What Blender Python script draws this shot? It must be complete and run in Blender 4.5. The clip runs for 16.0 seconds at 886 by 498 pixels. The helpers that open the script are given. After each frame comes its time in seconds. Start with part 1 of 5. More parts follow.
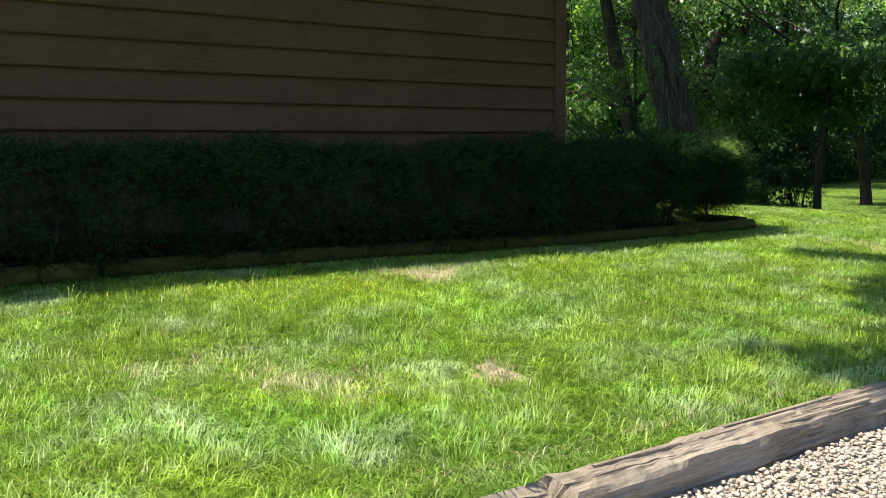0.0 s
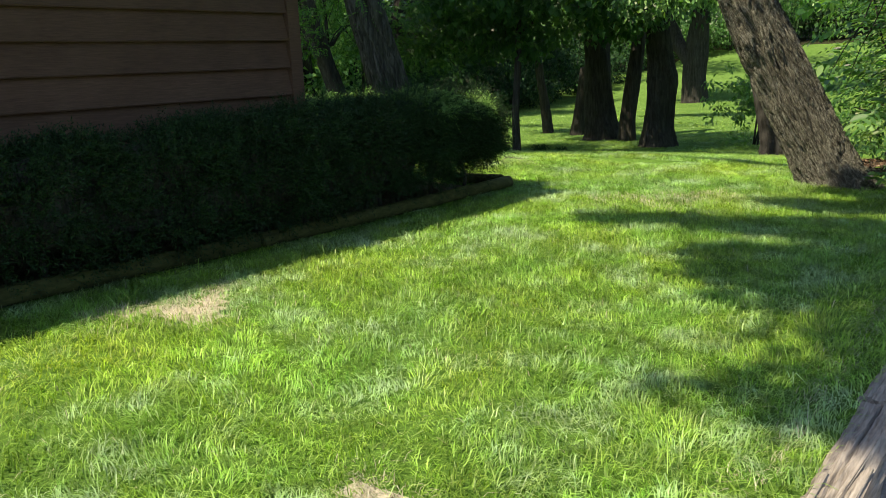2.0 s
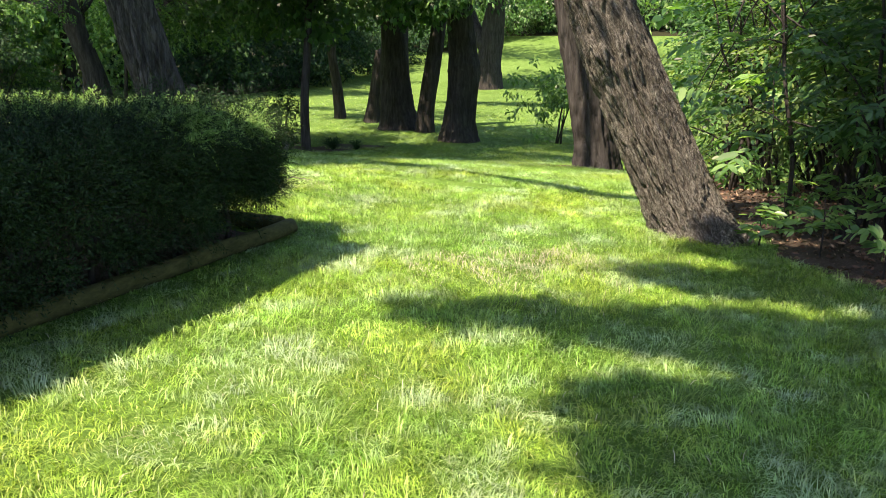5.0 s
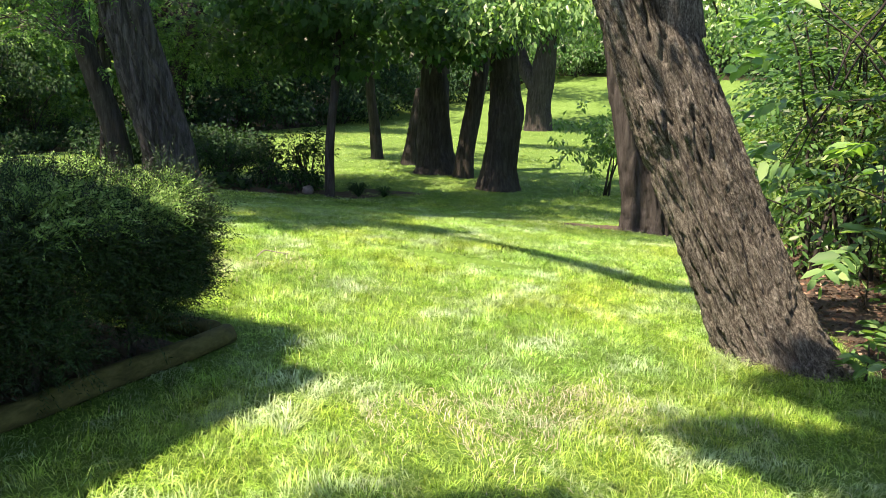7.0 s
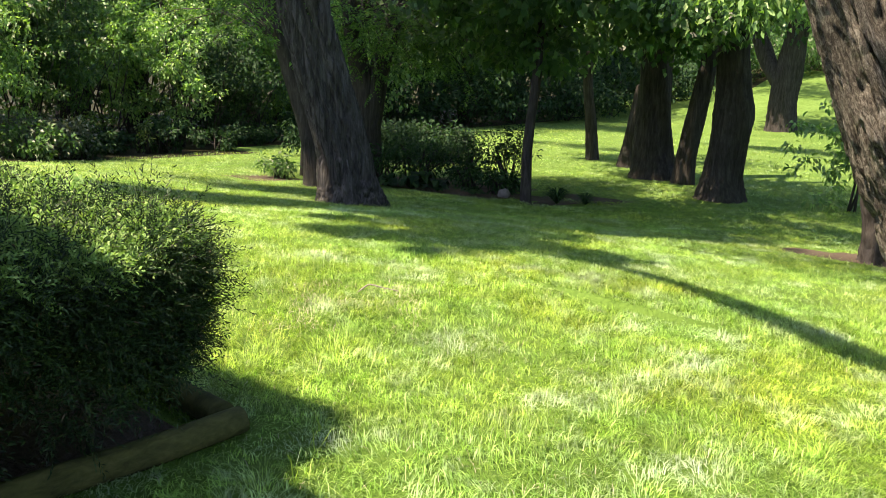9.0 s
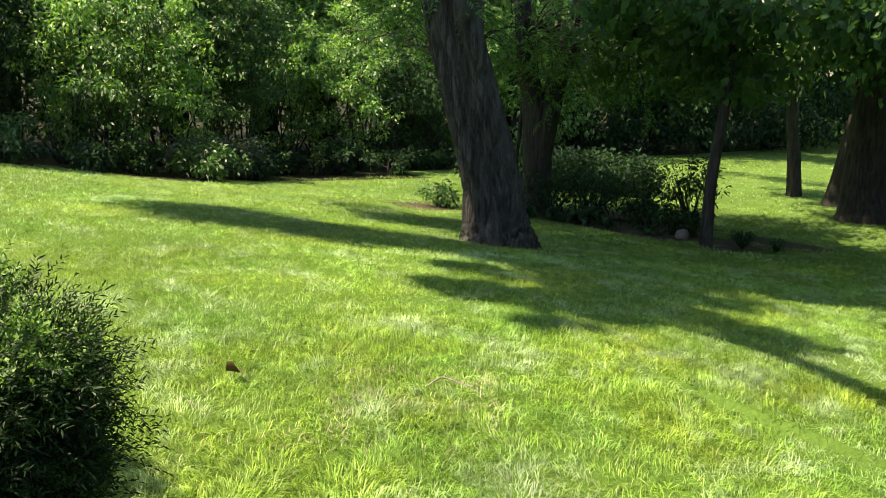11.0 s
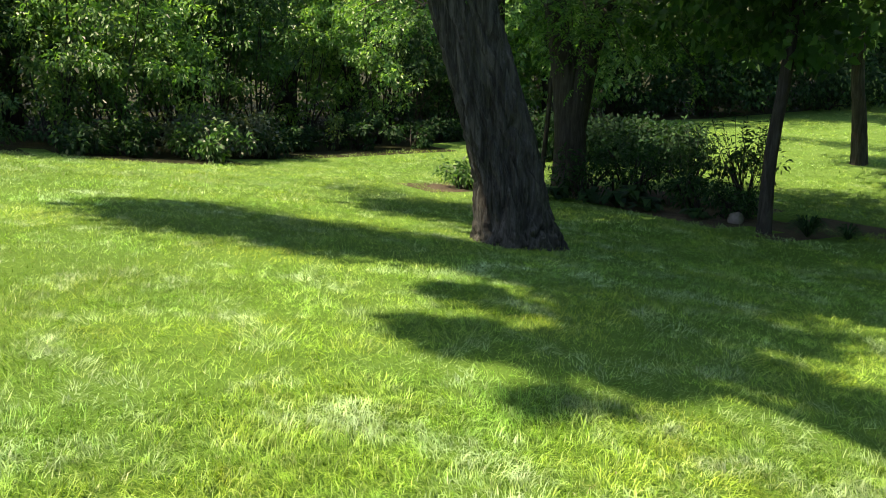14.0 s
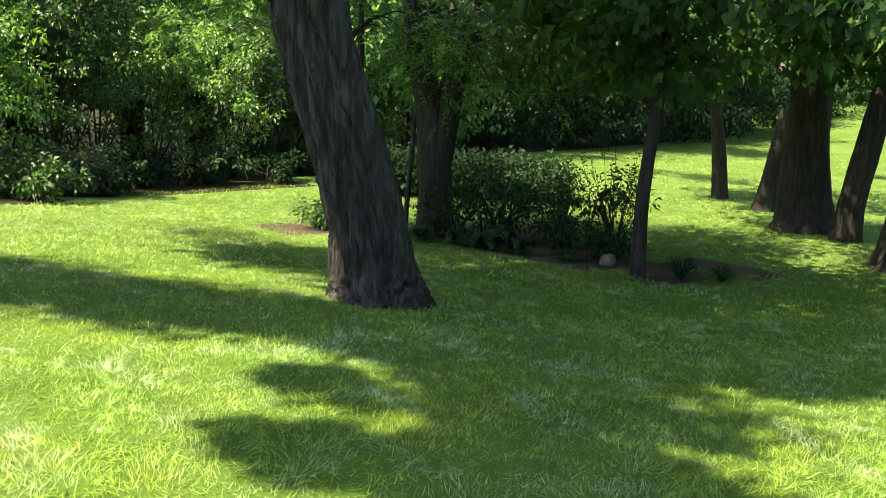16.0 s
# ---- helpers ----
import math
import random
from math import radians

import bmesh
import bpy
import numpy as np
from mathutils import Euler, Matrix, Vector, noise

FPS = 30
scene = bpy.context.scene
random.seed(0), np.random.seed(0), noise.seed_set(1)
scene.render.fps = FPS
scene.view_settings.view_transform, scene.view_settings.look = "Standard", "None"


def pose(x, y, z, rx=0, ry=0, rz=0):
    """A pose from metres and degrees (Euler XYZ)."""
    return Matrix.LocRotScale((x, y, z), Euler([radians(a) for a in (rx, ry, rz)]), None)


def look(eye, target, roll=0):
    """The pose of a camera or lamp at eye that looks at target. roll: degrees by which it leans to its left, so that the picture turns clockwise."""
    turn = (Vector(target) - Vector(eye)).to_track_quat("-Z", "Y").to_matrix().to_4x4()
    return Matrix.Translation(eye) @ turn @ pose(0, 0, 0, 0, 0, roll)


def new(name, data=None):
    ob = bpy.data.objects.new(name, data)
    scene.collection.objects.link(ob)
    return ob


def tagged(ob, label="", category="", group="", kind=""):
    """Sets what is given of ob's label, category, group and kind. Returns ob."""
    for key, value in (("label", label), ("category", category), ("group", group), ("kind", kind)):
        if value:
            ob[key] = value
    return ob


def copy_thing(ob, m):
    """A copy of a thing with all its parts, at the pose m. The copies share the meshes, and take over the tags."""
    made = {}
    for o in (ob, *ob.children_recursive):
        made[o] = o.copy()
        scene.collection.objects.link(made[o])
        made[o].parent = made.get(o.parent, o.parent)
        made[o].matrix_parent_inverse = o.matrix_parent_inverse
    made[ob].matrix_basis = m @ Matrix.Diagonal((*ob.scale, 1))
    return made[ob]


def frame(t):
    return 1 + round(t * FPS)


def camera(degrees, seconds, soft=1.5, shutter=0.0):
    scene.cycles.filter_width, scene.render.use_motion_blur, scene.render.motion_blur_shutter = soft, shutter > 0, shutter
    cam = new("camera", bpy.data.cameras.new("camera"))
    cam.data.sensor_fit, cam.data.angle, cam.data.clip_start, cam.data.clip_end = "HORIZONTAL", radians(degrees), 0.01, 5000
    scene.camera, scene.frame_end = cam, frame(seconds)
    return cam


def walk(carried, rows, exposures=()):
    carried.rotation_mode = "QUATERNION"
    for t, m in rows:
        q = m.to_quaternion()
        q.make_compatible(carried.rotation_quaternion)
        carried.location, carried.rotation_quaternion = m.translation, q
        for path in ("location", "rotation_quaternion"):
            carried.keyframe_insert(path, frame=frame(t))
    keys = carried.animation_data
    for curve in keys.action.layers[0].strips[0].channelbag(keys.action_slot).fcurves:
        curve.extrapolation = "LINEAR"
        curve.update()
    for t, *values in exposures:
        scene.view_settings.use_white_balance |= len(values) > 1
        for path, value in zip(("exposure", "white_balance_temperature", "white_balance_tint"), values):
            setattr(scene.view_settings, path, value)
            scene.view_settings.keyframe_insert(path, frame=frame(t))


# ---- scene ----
cam = camera(51.7, 16.0, 0.85)
PATH = [
    (0, (-0.139, 0.284, 1.517), (-1.774, 1.415, 1.293), -0.3),
    (0.5, (-0.495, 0.308, 1.605), (-1.978, 1.625, 1.345), -2.7),
    (1, (-0.861, 0.445, 1.642), (-2.201, 1.894, 1.318), -2.4),
    (1.5, (-1.225, 0.612, 1.667), (-2.467, 2.135, 1.296), -1.3),
    (2, (-1.571, 0.784, 1.779), (-2.715, 2.379, 1.399), -3.0),
    (2.5, (-1.898, 1.022, 1.842), (-2.964, 2.683, 1.519), -2.2),
    (3, (-2.209, 1.274, 1.865), (-3.236, 2.958, 1.536), -2.1),
    (3.5, (-2.46, 1.579, 1.963), (-3.337, 3.337, 1.59), -2.2),
    (4, (-2.543, 1.941, 1.987), (-3.306, 3.735, 1.543), -0.4),
    (4.2, (-2.586, 2.118, 1.999), (-3.331, 3.909, 1.515), -0.1),
    (6.3, (-3.084, 4.159, 2.083), (-3.821, 5.981, 1.714), 0.7),
    (6.5, (-3.121, 4.315, 2.109), (-3.878, 6.128, 1.734), 0.8),
    (7, (-3.197, 4.746, 2.11), (-4.04, 6.52, 1.735), 1.7),
    (7.5, (-3.273, 5.213, 2.095), (-4.284, 6.895, 1.712), 1.8),
    (8, (-3.31, 5.625, 2.138), (-4.36, 7.284, 1.756), 1.6),
    (8.5, (-3.32, 6.067, 2.148), (-4.494, 7.639, 1.765), 2.6),
    (9, (-3.454, 6.478, 2.129), (-4.717, 7.976, 1.728), 1.7),
    (9.5, (-3.593, 6.856, 2.185), (-4.896, 8.319, 1.785), 1.2),
    (10, (-3.767, 7.229, 2.196), (-5.228, 8.555, 1.867), 1.5),
    (10.2, (-3.812, 7.351, 2.194), (-5.308, 8.637, 1.862), 1.2),
    (12.3, (-4.556, 8.618, 2.276), (-6.176, 9.713, 1.853), 2.9),
    (12.5, (-4.66, 8.702, 2.289), (-6.28, 9.787, 1.845), 0.8),
    (13, (-4.845, 8.954, 2.275), (-6.453, 10.05, 1.81), 1.0),
    (13.5, (-5.034, 9.173, 2.268), (-6.642, 10.254, 1.772), 1.5),
    (14, (-5.312, 9.337, 2.289), (-6.912, 10.448, 1.835), 0.8),
    (14.5, (-5.477, 9.404, 2.377), (-7.01, 10.617, 1.956), 0.6),
    (15, (-5.676, 9.68, 2.36), (-7.175, 10.942, 1.961), 1.0),
    (15.5, (-5.892, 9.886, 2.334), (-7.359, 11.184, 1.929), 1.6),
    (16, (-6.142, 10.082, 2.344), (-7.571, 11.426, 1.953), 1.7),
]
walk(cam, [(t, look(eye, target, roll)) for t, eye, target, roll in PATH], [(0.0, 0.92, 6600, 12), (1.2, 0.86, 6600, 12), (2.0, 0.88, 6450, 12), (3.0, 1.45, 6300, 29), (4.2, 1.56, 6350, 30),
     (7.5, 1.7, 6500, 32), (9.5, 1.65, 6650, 28), (10.2, 1.44, 6700, 23), (12.3, 1.3, 6850, 19), (14.0, 1.32, 6850, 16), (16.0, 1.8, 6850, 20)])

# ---- light ----
SX, SY = 0.30, 0.58  # shadow shift for each metre of height
SUN = Vector((-SX, -SY, 1.0)).normalized()
world = bpy.data.worlds.new("sky")
world.use_nodes = True
scene.world = world
wn = world.node_tree.nodes
sky = wn.new("ShaderNodeTexSky")
sky.sky_type, sky.sun_disc = "NISHITA", False
sky.sun_elevation = math.asin(SUN.z)
sky.sun_rotation = math.atan2(SUN.x, SUN.y)
world.node_tree.links.new(sky.outputs[0], wn["Background"].inputs[0])
wn["Background"].inputs[1].default_value = 0.108
sun = new("sun", bpy.data.lights.new("sun", "SUN"))
sun.data.energy, sun.data.angle, sun.data.color = 5.0, radians(0.8), (1.0, 0.85, 0.60)
sun.matrix_world = look((0, 0, 30), Vector((0, 0, 30)) - SUN)


# ---- materials ----
def node_mat(name, rough=0.7, spec=0.3):
    m = bpy.data.materials.new(name)
    m.use_nodes = True
    nt = m.node_tree
    b = nt.nodes["Principled BSDF"]
    b.inputs["Roughness"].default_value = rough
    b.inputs["Specular IOR Level"].default_value = spec
    return m, nt, b


def ramp(nt, fac, stops):
    r = nt.nodes.new("ShaderNodeValToRGB")
    e = r.color_ramp.elements
    while len(e) < len(stops):
        e.new(0.5)
    for k, (p, c) in zip(e, stops):
        k.position, k.color = p, (*c, 1)
    nt.links.new(fac, r.inputs[0])
    return r.outputs[0]


def noise_fac(nt, scale, detail=4.0, rough=0.6, stretch=(1, 1, 1), distort=0.0):
    tc = nt.nodes.new("ShaderNodeTexCoord")
    mp = nt.nodes.new("ShaderNodeMapping")
    mp.inputs["Scale"].default_value = stretch
    n = nt.nodes.new("ShaderNodeTexNoise")
    n.inputs["Scale"].default_value, n.inputs["Detail"].default_value = scale, detail
    n.inputs["Roughness"].default_value, n.inputs["Distortion"].default_value = rough, distort
    nt.links.new(tc.outputs["Object"], mp.inputs[0])
    nt.links.new(mp.outputs[0], n.inputs[0])
    return n.outputs[0]


def mix_col(nt, fac, a, b, kind="MIX"):
    x = nt.nodes.new("ShaderNodeMix")
    x.data_type, x.blend_type = "RGBA", kind
    for sock, v in ((x.inputs[0], fac), (x.inputs[6], a), (x.inputs[7], b)):
        if isinstance(v, (int, float)):
            sock.default_value = v
        elif isinstance(v, tuple):
            sock.default_value = (*v, 1)
        else:
            nt.links.new(v, sock)
    return x.outputs[2]


def bump(nt, b, fac, strength, dist):
    n = nt.nodes.new("ShaderNodeBump")
    n.inputs["Strength"].default_value, n.inputs["Distance"].default_value = strength, dist
    nt.links.new(fac, n.inputs["Height"])
    nt.links.new(n.outputs[0], b.inputs["Normal"])


def leaf_mat(name, stops, rough=0.45, spec=0.4, through_light=0.35, patch=0.5, glow=1.6, pale=None, sward=0.0):
    """Leaves or blades: colour by the leaf and by the patch, with light through them."""
    m, nt, b = node_mat(name, rough, spec)
    geo = nt.nodes.new("ShaderNodeNewGeometry")
    c = ramp(nt, geo.outputs["Random Per Island"], stops)
    big = noise_fac(nt, patch, 3.0)
    v = nt.nodes.new("ShaderNodeMapRange")
    v.inputs[1].default_value, v.inputs[2].default_value = 0.3, 0.7
    v.inputs[3].default_value, v.inputs[4].default_value = 0.72, 1.25
    nt.links.new(big, v.inputs[0])
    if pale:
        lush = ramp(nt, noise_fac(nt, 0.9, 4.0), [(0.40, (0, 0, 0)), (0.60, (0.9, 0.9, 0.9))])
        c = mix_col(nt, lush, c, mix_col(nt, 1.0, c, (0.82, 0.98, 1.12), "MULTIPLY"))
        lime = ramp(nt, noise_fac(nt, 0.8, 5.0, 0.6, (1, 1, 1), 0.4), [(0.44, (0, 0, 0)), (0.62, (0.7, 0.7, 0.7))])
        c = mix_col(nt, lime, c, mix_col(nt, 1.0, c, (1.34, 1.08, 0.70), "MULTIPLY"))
        # bluish-white glint of flattened blades, painted into the colour as pale patches
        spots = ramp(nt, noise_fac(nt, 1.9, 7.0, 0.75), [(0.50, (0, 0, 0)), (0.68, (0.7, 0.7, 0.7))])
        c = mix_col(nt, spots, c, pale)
        tuft = nt.nodes.new("ShaderNodeMapRange")
        tuft.inputs[1].default_value, tuft.inputs[2].default_value = 0.35, 0.65
        tuft.inputs[3].default_value, tuft.inputs[4].default_value = 0.55, 1.38
        nt.links.new(noise_fac(nt, 14, 3.0), tuft.inputs[0])
        clump = nt.nodes.new("ShaderNodeMapRange")
        clump.inputs[1].default_value, clump.inputs[2].default_value = 0.35, 0.65
        clump.inputs[3].default_value, clump.inputs[4].default_value = 0.8, 1.22
        nt.links.new(noise_fac(nt, 4.5, 3.0), clump.inputs[0])
        both = nt.nodes.new("ShaderNodeMath")
        both.operation = "MULTIPLY"
        nt.links.new(v.outputs[0], both.inputs[0])
        nt.links.new(clump.outputs[0], both.inputs[1])
        mul = nt.nodes.new("ShaderNodeMath")
        mul.operation = "MULTIPLY"
        nt.links.new(both.outputs[0], mul.inputs[0])
        nt.links.new(tuft.outputs[0], mul.inputs[1])
        v = mul
    h = nt.nodes.new("ShaderNodeHueSaturation")
    nt.links.new(c, h.inputs["Color"])
    nt.links.new(v.outputs[0], h.inputs["Value"])
    nt.links.new(h.outputs[0], b.inputs["Base Color"])
    t = nt.nodes.new("ShaderNodeBsdfTranslucent")
    warm = mix_col(nt, 1.0, h.outputs[0], (glow * 0.95, glow * 0.95, 0.6) if pale else (glow * 0.9, glow, 0.5), "MULTIPLY")
    nt.links.new(warm, t.inputs[0])
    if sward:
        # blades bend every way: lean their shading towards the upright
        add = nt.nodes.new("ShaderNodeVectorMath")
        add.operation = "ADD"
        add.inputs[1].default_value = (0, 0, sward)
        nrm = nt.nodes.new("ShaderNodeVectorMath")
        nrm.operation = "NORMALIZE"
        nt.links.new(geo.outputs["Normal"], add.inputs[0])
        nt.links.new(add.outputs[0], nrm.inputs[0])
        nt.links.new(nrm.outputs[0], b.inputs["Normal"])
    x = nt.nodes.new("ShaderNodeMixShader")
    x.inputs[0].default_value = through_light
    nt.links.new(b.outputs[0], x.inputs[1])
    nt.links.new(t.outputs[0], x.inputs[2])
    nt.links.new(x.outputs[0], nt.nodes["Material Output"].inputs[0])
    return m


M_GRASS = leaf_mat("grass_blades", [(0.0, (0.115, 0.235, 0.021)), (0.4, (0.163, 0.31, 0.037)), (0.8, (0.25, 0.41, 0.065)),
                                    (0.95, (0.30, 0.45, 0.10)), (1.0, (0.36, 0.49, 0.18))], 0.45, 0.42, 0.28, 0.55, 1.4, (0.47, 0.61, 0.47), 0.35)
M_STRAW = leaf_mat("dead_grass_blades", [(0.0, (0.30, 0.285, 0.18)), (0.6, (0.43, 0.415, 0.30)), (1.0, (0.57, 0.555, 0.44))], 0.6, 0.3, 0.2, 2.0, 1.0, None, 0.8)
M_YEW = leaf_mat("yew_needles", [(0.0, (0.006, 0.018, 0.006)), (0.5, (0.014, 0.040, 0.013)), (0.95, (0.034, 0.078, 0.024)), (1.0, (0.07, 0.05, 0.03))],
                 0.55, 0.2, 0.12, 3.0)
# young shoots, their own pale green raised further to show sunlight
M_YEW_TIP = leaf_mat("sun_brightened_young_yew_needles", [(0.0, (0.09, 0.20, 0.05)), (0.6, (0.18, 0.34, 0.09)), (1.0, (0.30, 0.46, 0.17))], 0.55, 0.2, 0.32, 3.0, 1.7, None, 1.3)
M_LEAF = leaf_mat("broad_leaves", [(0.0, (0.024, 0.075, 0.017)), (0.5, (0.044, 0.13, 0.026)), (0.85, (0.085, 0.195, 0.048)), (1.0, (0.14, 0.25, 0.07))], 0.45, 0.45, 0.35, 0.5, 1.6, None, 1.0)
M_LEAF_DARK = leaf_mat("maple_leaves", [(0.0, (0.031, 0.092, 0.025)), (0.6, (0.062, 0.162, 0.042)), (1.0, (0.125, 0.265, 0.075))], 0.42, 0.5, 0.42, 0.5, 1.6, None, 1.0)
M_LEAF_PALE = leaf_mat("pale_leaves", [(0.0, (0.06, 0.12, 0.035)), (0.6, (0.10, 0.18, 0.05)), (1.0, (0.20, 0.28, 0.08))], 0.42, 0.4, 0.38, 0.7, 1.6, None, 0.6)
# brighter leaves: sunlight put into the colour; also serves pale-leaved plants
M_LEAF_SUN = leaf_mat("pale_and_sun_toned_leaves", [(0.0, (0.055, 0.145, 0.04)), (0.5, (0.125, 0.265, 0.075)), (1.0, (0.29, 0.46, 0.17))], 0.40, 0.55, 0.42, 0.7, 1.8, None, 0.6)
# darker leaves: the shade below the trees is put into the colour
M_LEAF_SHADE = leaf_mat("shade_toned_leaves", [(0.0, (0.010, 0.034, 0.015)), (0.6, (0.022, 0.062, 0.024)), (1.0, (0.048, 0.11, 0.038))], 0.6, 0.15, 0.3, 0.5, 1.6, None, 1.0)
M_LEAF_FEATHER = leaf_mat("feathered_leaflets", [(0.0, (0.030, 0.084, 0.026)), (0.5, (0.056, 0.145, 0.04)), (1.0, (0.12, 0.24, 0.066))], 0.5, 0.3, 0.45, 0.6, 1.9, None, 0.4)
M_LEAF_GREY = leaf_mat("grey_leaves", [(0.0, (0.075, 0.11, 0.078)), (1.0, (0.16, 0.205, 0.15))], 0.55, 0.3, 0.2)
M_LITTER = leaf_mat("fallen_leaves", [(0.0, (0.05, 0.03, 0.018)), (0.6, (0.13, 0.08, 0.05)), (1.0, (0.34, 0.25, 0.16))], 0.7, 0.2, 0.1, 2.0, 1.0)


def soil_mat(name, stops, scale, relief):
    m, nt, b = node_mat(name, 0.95, 0.1)
    fine = noise_fac(nt, scale, 8.0, 0.7)
    wide = noise_fac(nt, 0.8, 3.0)
    c = ramp(nt, fine, stops)
    c = mix_col(nt, 0.35, c, ramp(nt, wide, [(0.3, stops[0][1]), (0.7, stops[-1][1])]))
    nt.links.new(c, b.inputs["Base Color"])
    bump(nt, b, fine, 0.8, relief)
    return m


M_SOIL = soil_mat("lawn_soil", [(0.3, (0.042, 0.09, 0.014)), (0.5, (0.08, 0.165, 0.025)), (0.7, (0.13, 0.235, 0.04))], 30, 0.02)
M_DRY = soil_mat("dry_thatch", [(0.3, (0.30, 0.26, 0.20)), (0.5, (0.47, 0.42, 0.335)), (0.7, (0.62, 0.56, 0.47))], 40, 0.01)
# leaf litter, darkened in colour to stand for shade under the trees
M_FLOOR = soil_mat("shade_dark_woodland_floor", [(0.3, (0.011, 0.014, 0.006)), (0.5, (0.022, 0.026, 0.011)), (0.7, (0.042, 0.044, 0.02))], 14, 0.03)
M_FAR_LAWN = soil_mat("far_lawn", [(0.3, (0.055, 0.115, 0.02)), (0.5, (0.095, 0.185, 0.03)), (0.7, (0.155, 0.26, 0.07))], 7, 0.08)
M_MULCH = soil_mat("bark_mulch", [(0.3, (0.028, 0.022, 0.015)), (0.5, (0.068, 0.055, 0.039)), (0.72, (0.18, 0.152, 0.115))], 45, 0.03)
M_GRIT = soil_mat("gravel_bed", [(0.3, (0.17, 0.15, 0.135)), (0.5, (0.31, 0.285, 0.26)), (0.7, (0.48, 0.455, 0.425))], 60, 0.01)


def bark_mat(name, stops, scale, stretch, relief, strength=1.0, tone=1.0, crust=0.0):
    m, nt, b = node_mat(name, 0.9, 0.15)
    ridge = noise_fac(nt, scale, 9.0, 0.68, stretch, 0.6)
    if crust:
        # small broken flakes over the ridges
        flakes = noise_fac(nt, crust, 6.0, 0.72, (1.3, 1.3, 0.6), 1.2)
        both = nt.nodes.new("ShaderNodeMix")
        both.inputs[0].default_value = 0.55
        nt.links.new(ridge, both.inputs[2])
        nt.links.new(flakes, both.inputs[3])
        ridge = both.outputs[0]
    wide = noise_fac(nt, 1.7, 3.0)
    c = ramp(nt, ridge, stops)
    c = mix_col(nt, 0.3, c, ramp(nt, wide, [(0.35, (0.09 * tone, 0.084 * tone, 0.07 * tone)), (0.65, (0.24 * tone, 0.229 * tone, 0.195 * tone))]))
    nt.links.new(c, b.inputs["Base Color"])
    bump(nt, b, ridge, strength, relief)
    return m


M_BARK = bark_mat("rough_bark", [(0.42, (0.018, 0.016, 0.011)), (0.475, (0.088, 0.086, 0.064)), (0.53, (0.243, 0.244, 0.19)), (0.61, (0.50, 0.51, 0.42))],
                  30, (1.6, 1.6, 0.26), 0.10, 1.0, 0.85, 74.0)
M_BARK_DARK = bark_mat("furrowed_bark", [(0.34, (0.011, 0.0105, 0.0088)), (0.5, (0.037, 0.036, 0.031)), (0.75, (0.10, 0.097, 0.085))], 11, (1.4, 1.4, 0.18), 0.04, 1.0, 0.32)
M_BARK_GREY = bark_mat("ridged_grey_bark", [(0.36, (0.014, 0.014, 0.012)), (0.5, (0.058, 0.06, 0.053)), (0.72, (0.17, 0.175, 0.16))], 13, (1.6, 1.6, 0.14), 0.05, 1.0, 0.4)
M_STONE = soil_mat("field_stone", [(0.3, (0.085, 0.08, 0.07)), (0.5, (0.14, 0.133, 0.117)), (0.7, (0.21, 0.20, 0.18))], 12, 0.01)


def wood_mat(name, stops, scale, stretch, rough, relief, by_piece=0.25):
    m, nt, b = node_mat(name, rough, 0.25)
    grain = noise_fac(nt, scale, 7.0, 0.65, stretch, 0.4)
    c = ramp(nt, grain, stops)
    info = nt.nodes.new("ShaderNodeObjectInfo")
    v = nt.nodes.new("ShaderNodeMapRange")
    v.inputs[3].default_value, v.inputs[4].default_value = 1 - by_piece, 1 + by_piece
    nt.links.new(info.outputs["Random"], v.inputs[0])
    h = nt.nodes.new("ShaderNodeHueSaturation")
    nt.links.new(c, h.inputs["Color"])
    nt.links.new(v.outputs[0], h.inputs["Value"])
    stain = mix_col(nt, 0.3, h.outputs[0], ramp(nt, noise_fac(nt, 2.0, 4.0), [(0.35, stops[0][1]), (0.65, stops[-1][1])]))
    nt.links.new(stain, b.inputs["Base Color"])
    bump(nt, b, grain, 0.5, relief)
    return m


M_SIDING = wood_mat("brown_stained_boards", [(0.3, (0.066, 0.037, 0.024)), (0.5, (0.106, 0.061, 0.039)), (0.7, (0.148, 0.088, 0.057))],
                    14, (6, 0.5, 8), 0.75, 0.002, 0.12)
M_TIE = wood_mat("weathered_timber", [(0.30, (0.08, 0.068, 0.056)), (0.44, (0.22, 0.195, 0.168)), (0.70, (0.42, 0.39, 0.35))], 16, (6, 0.5, 6), 0.9, 0.008, 0.1)
M_LOG = wood_mat("mossy_log", [(0.3, (0.020, 0.024, 0.007)), (0.48, (0.062, 0.070, 0.018)), (0.7, (0.12, 0.126, 0.038))], 10, (3, 1.2, 3), 0.9, 0.008)
M_ROOF = soil_mat("roof_shingles", [(0.3, (0.05, 0.042, 0.036)), (0.5, (0.08, 0.068, 0.058)), (0.7, (0.12, 0.10, 0.09))], 25, 0.005)
M_CONCRETE = soil_mat("foundation_concrete", [(0.3, (0.25, 0.24, 0.22)), (0.5, (0.33, 0.32, 0.30)), (0.7, (0.42, 0.41, 0.38))], 18, 0.003)


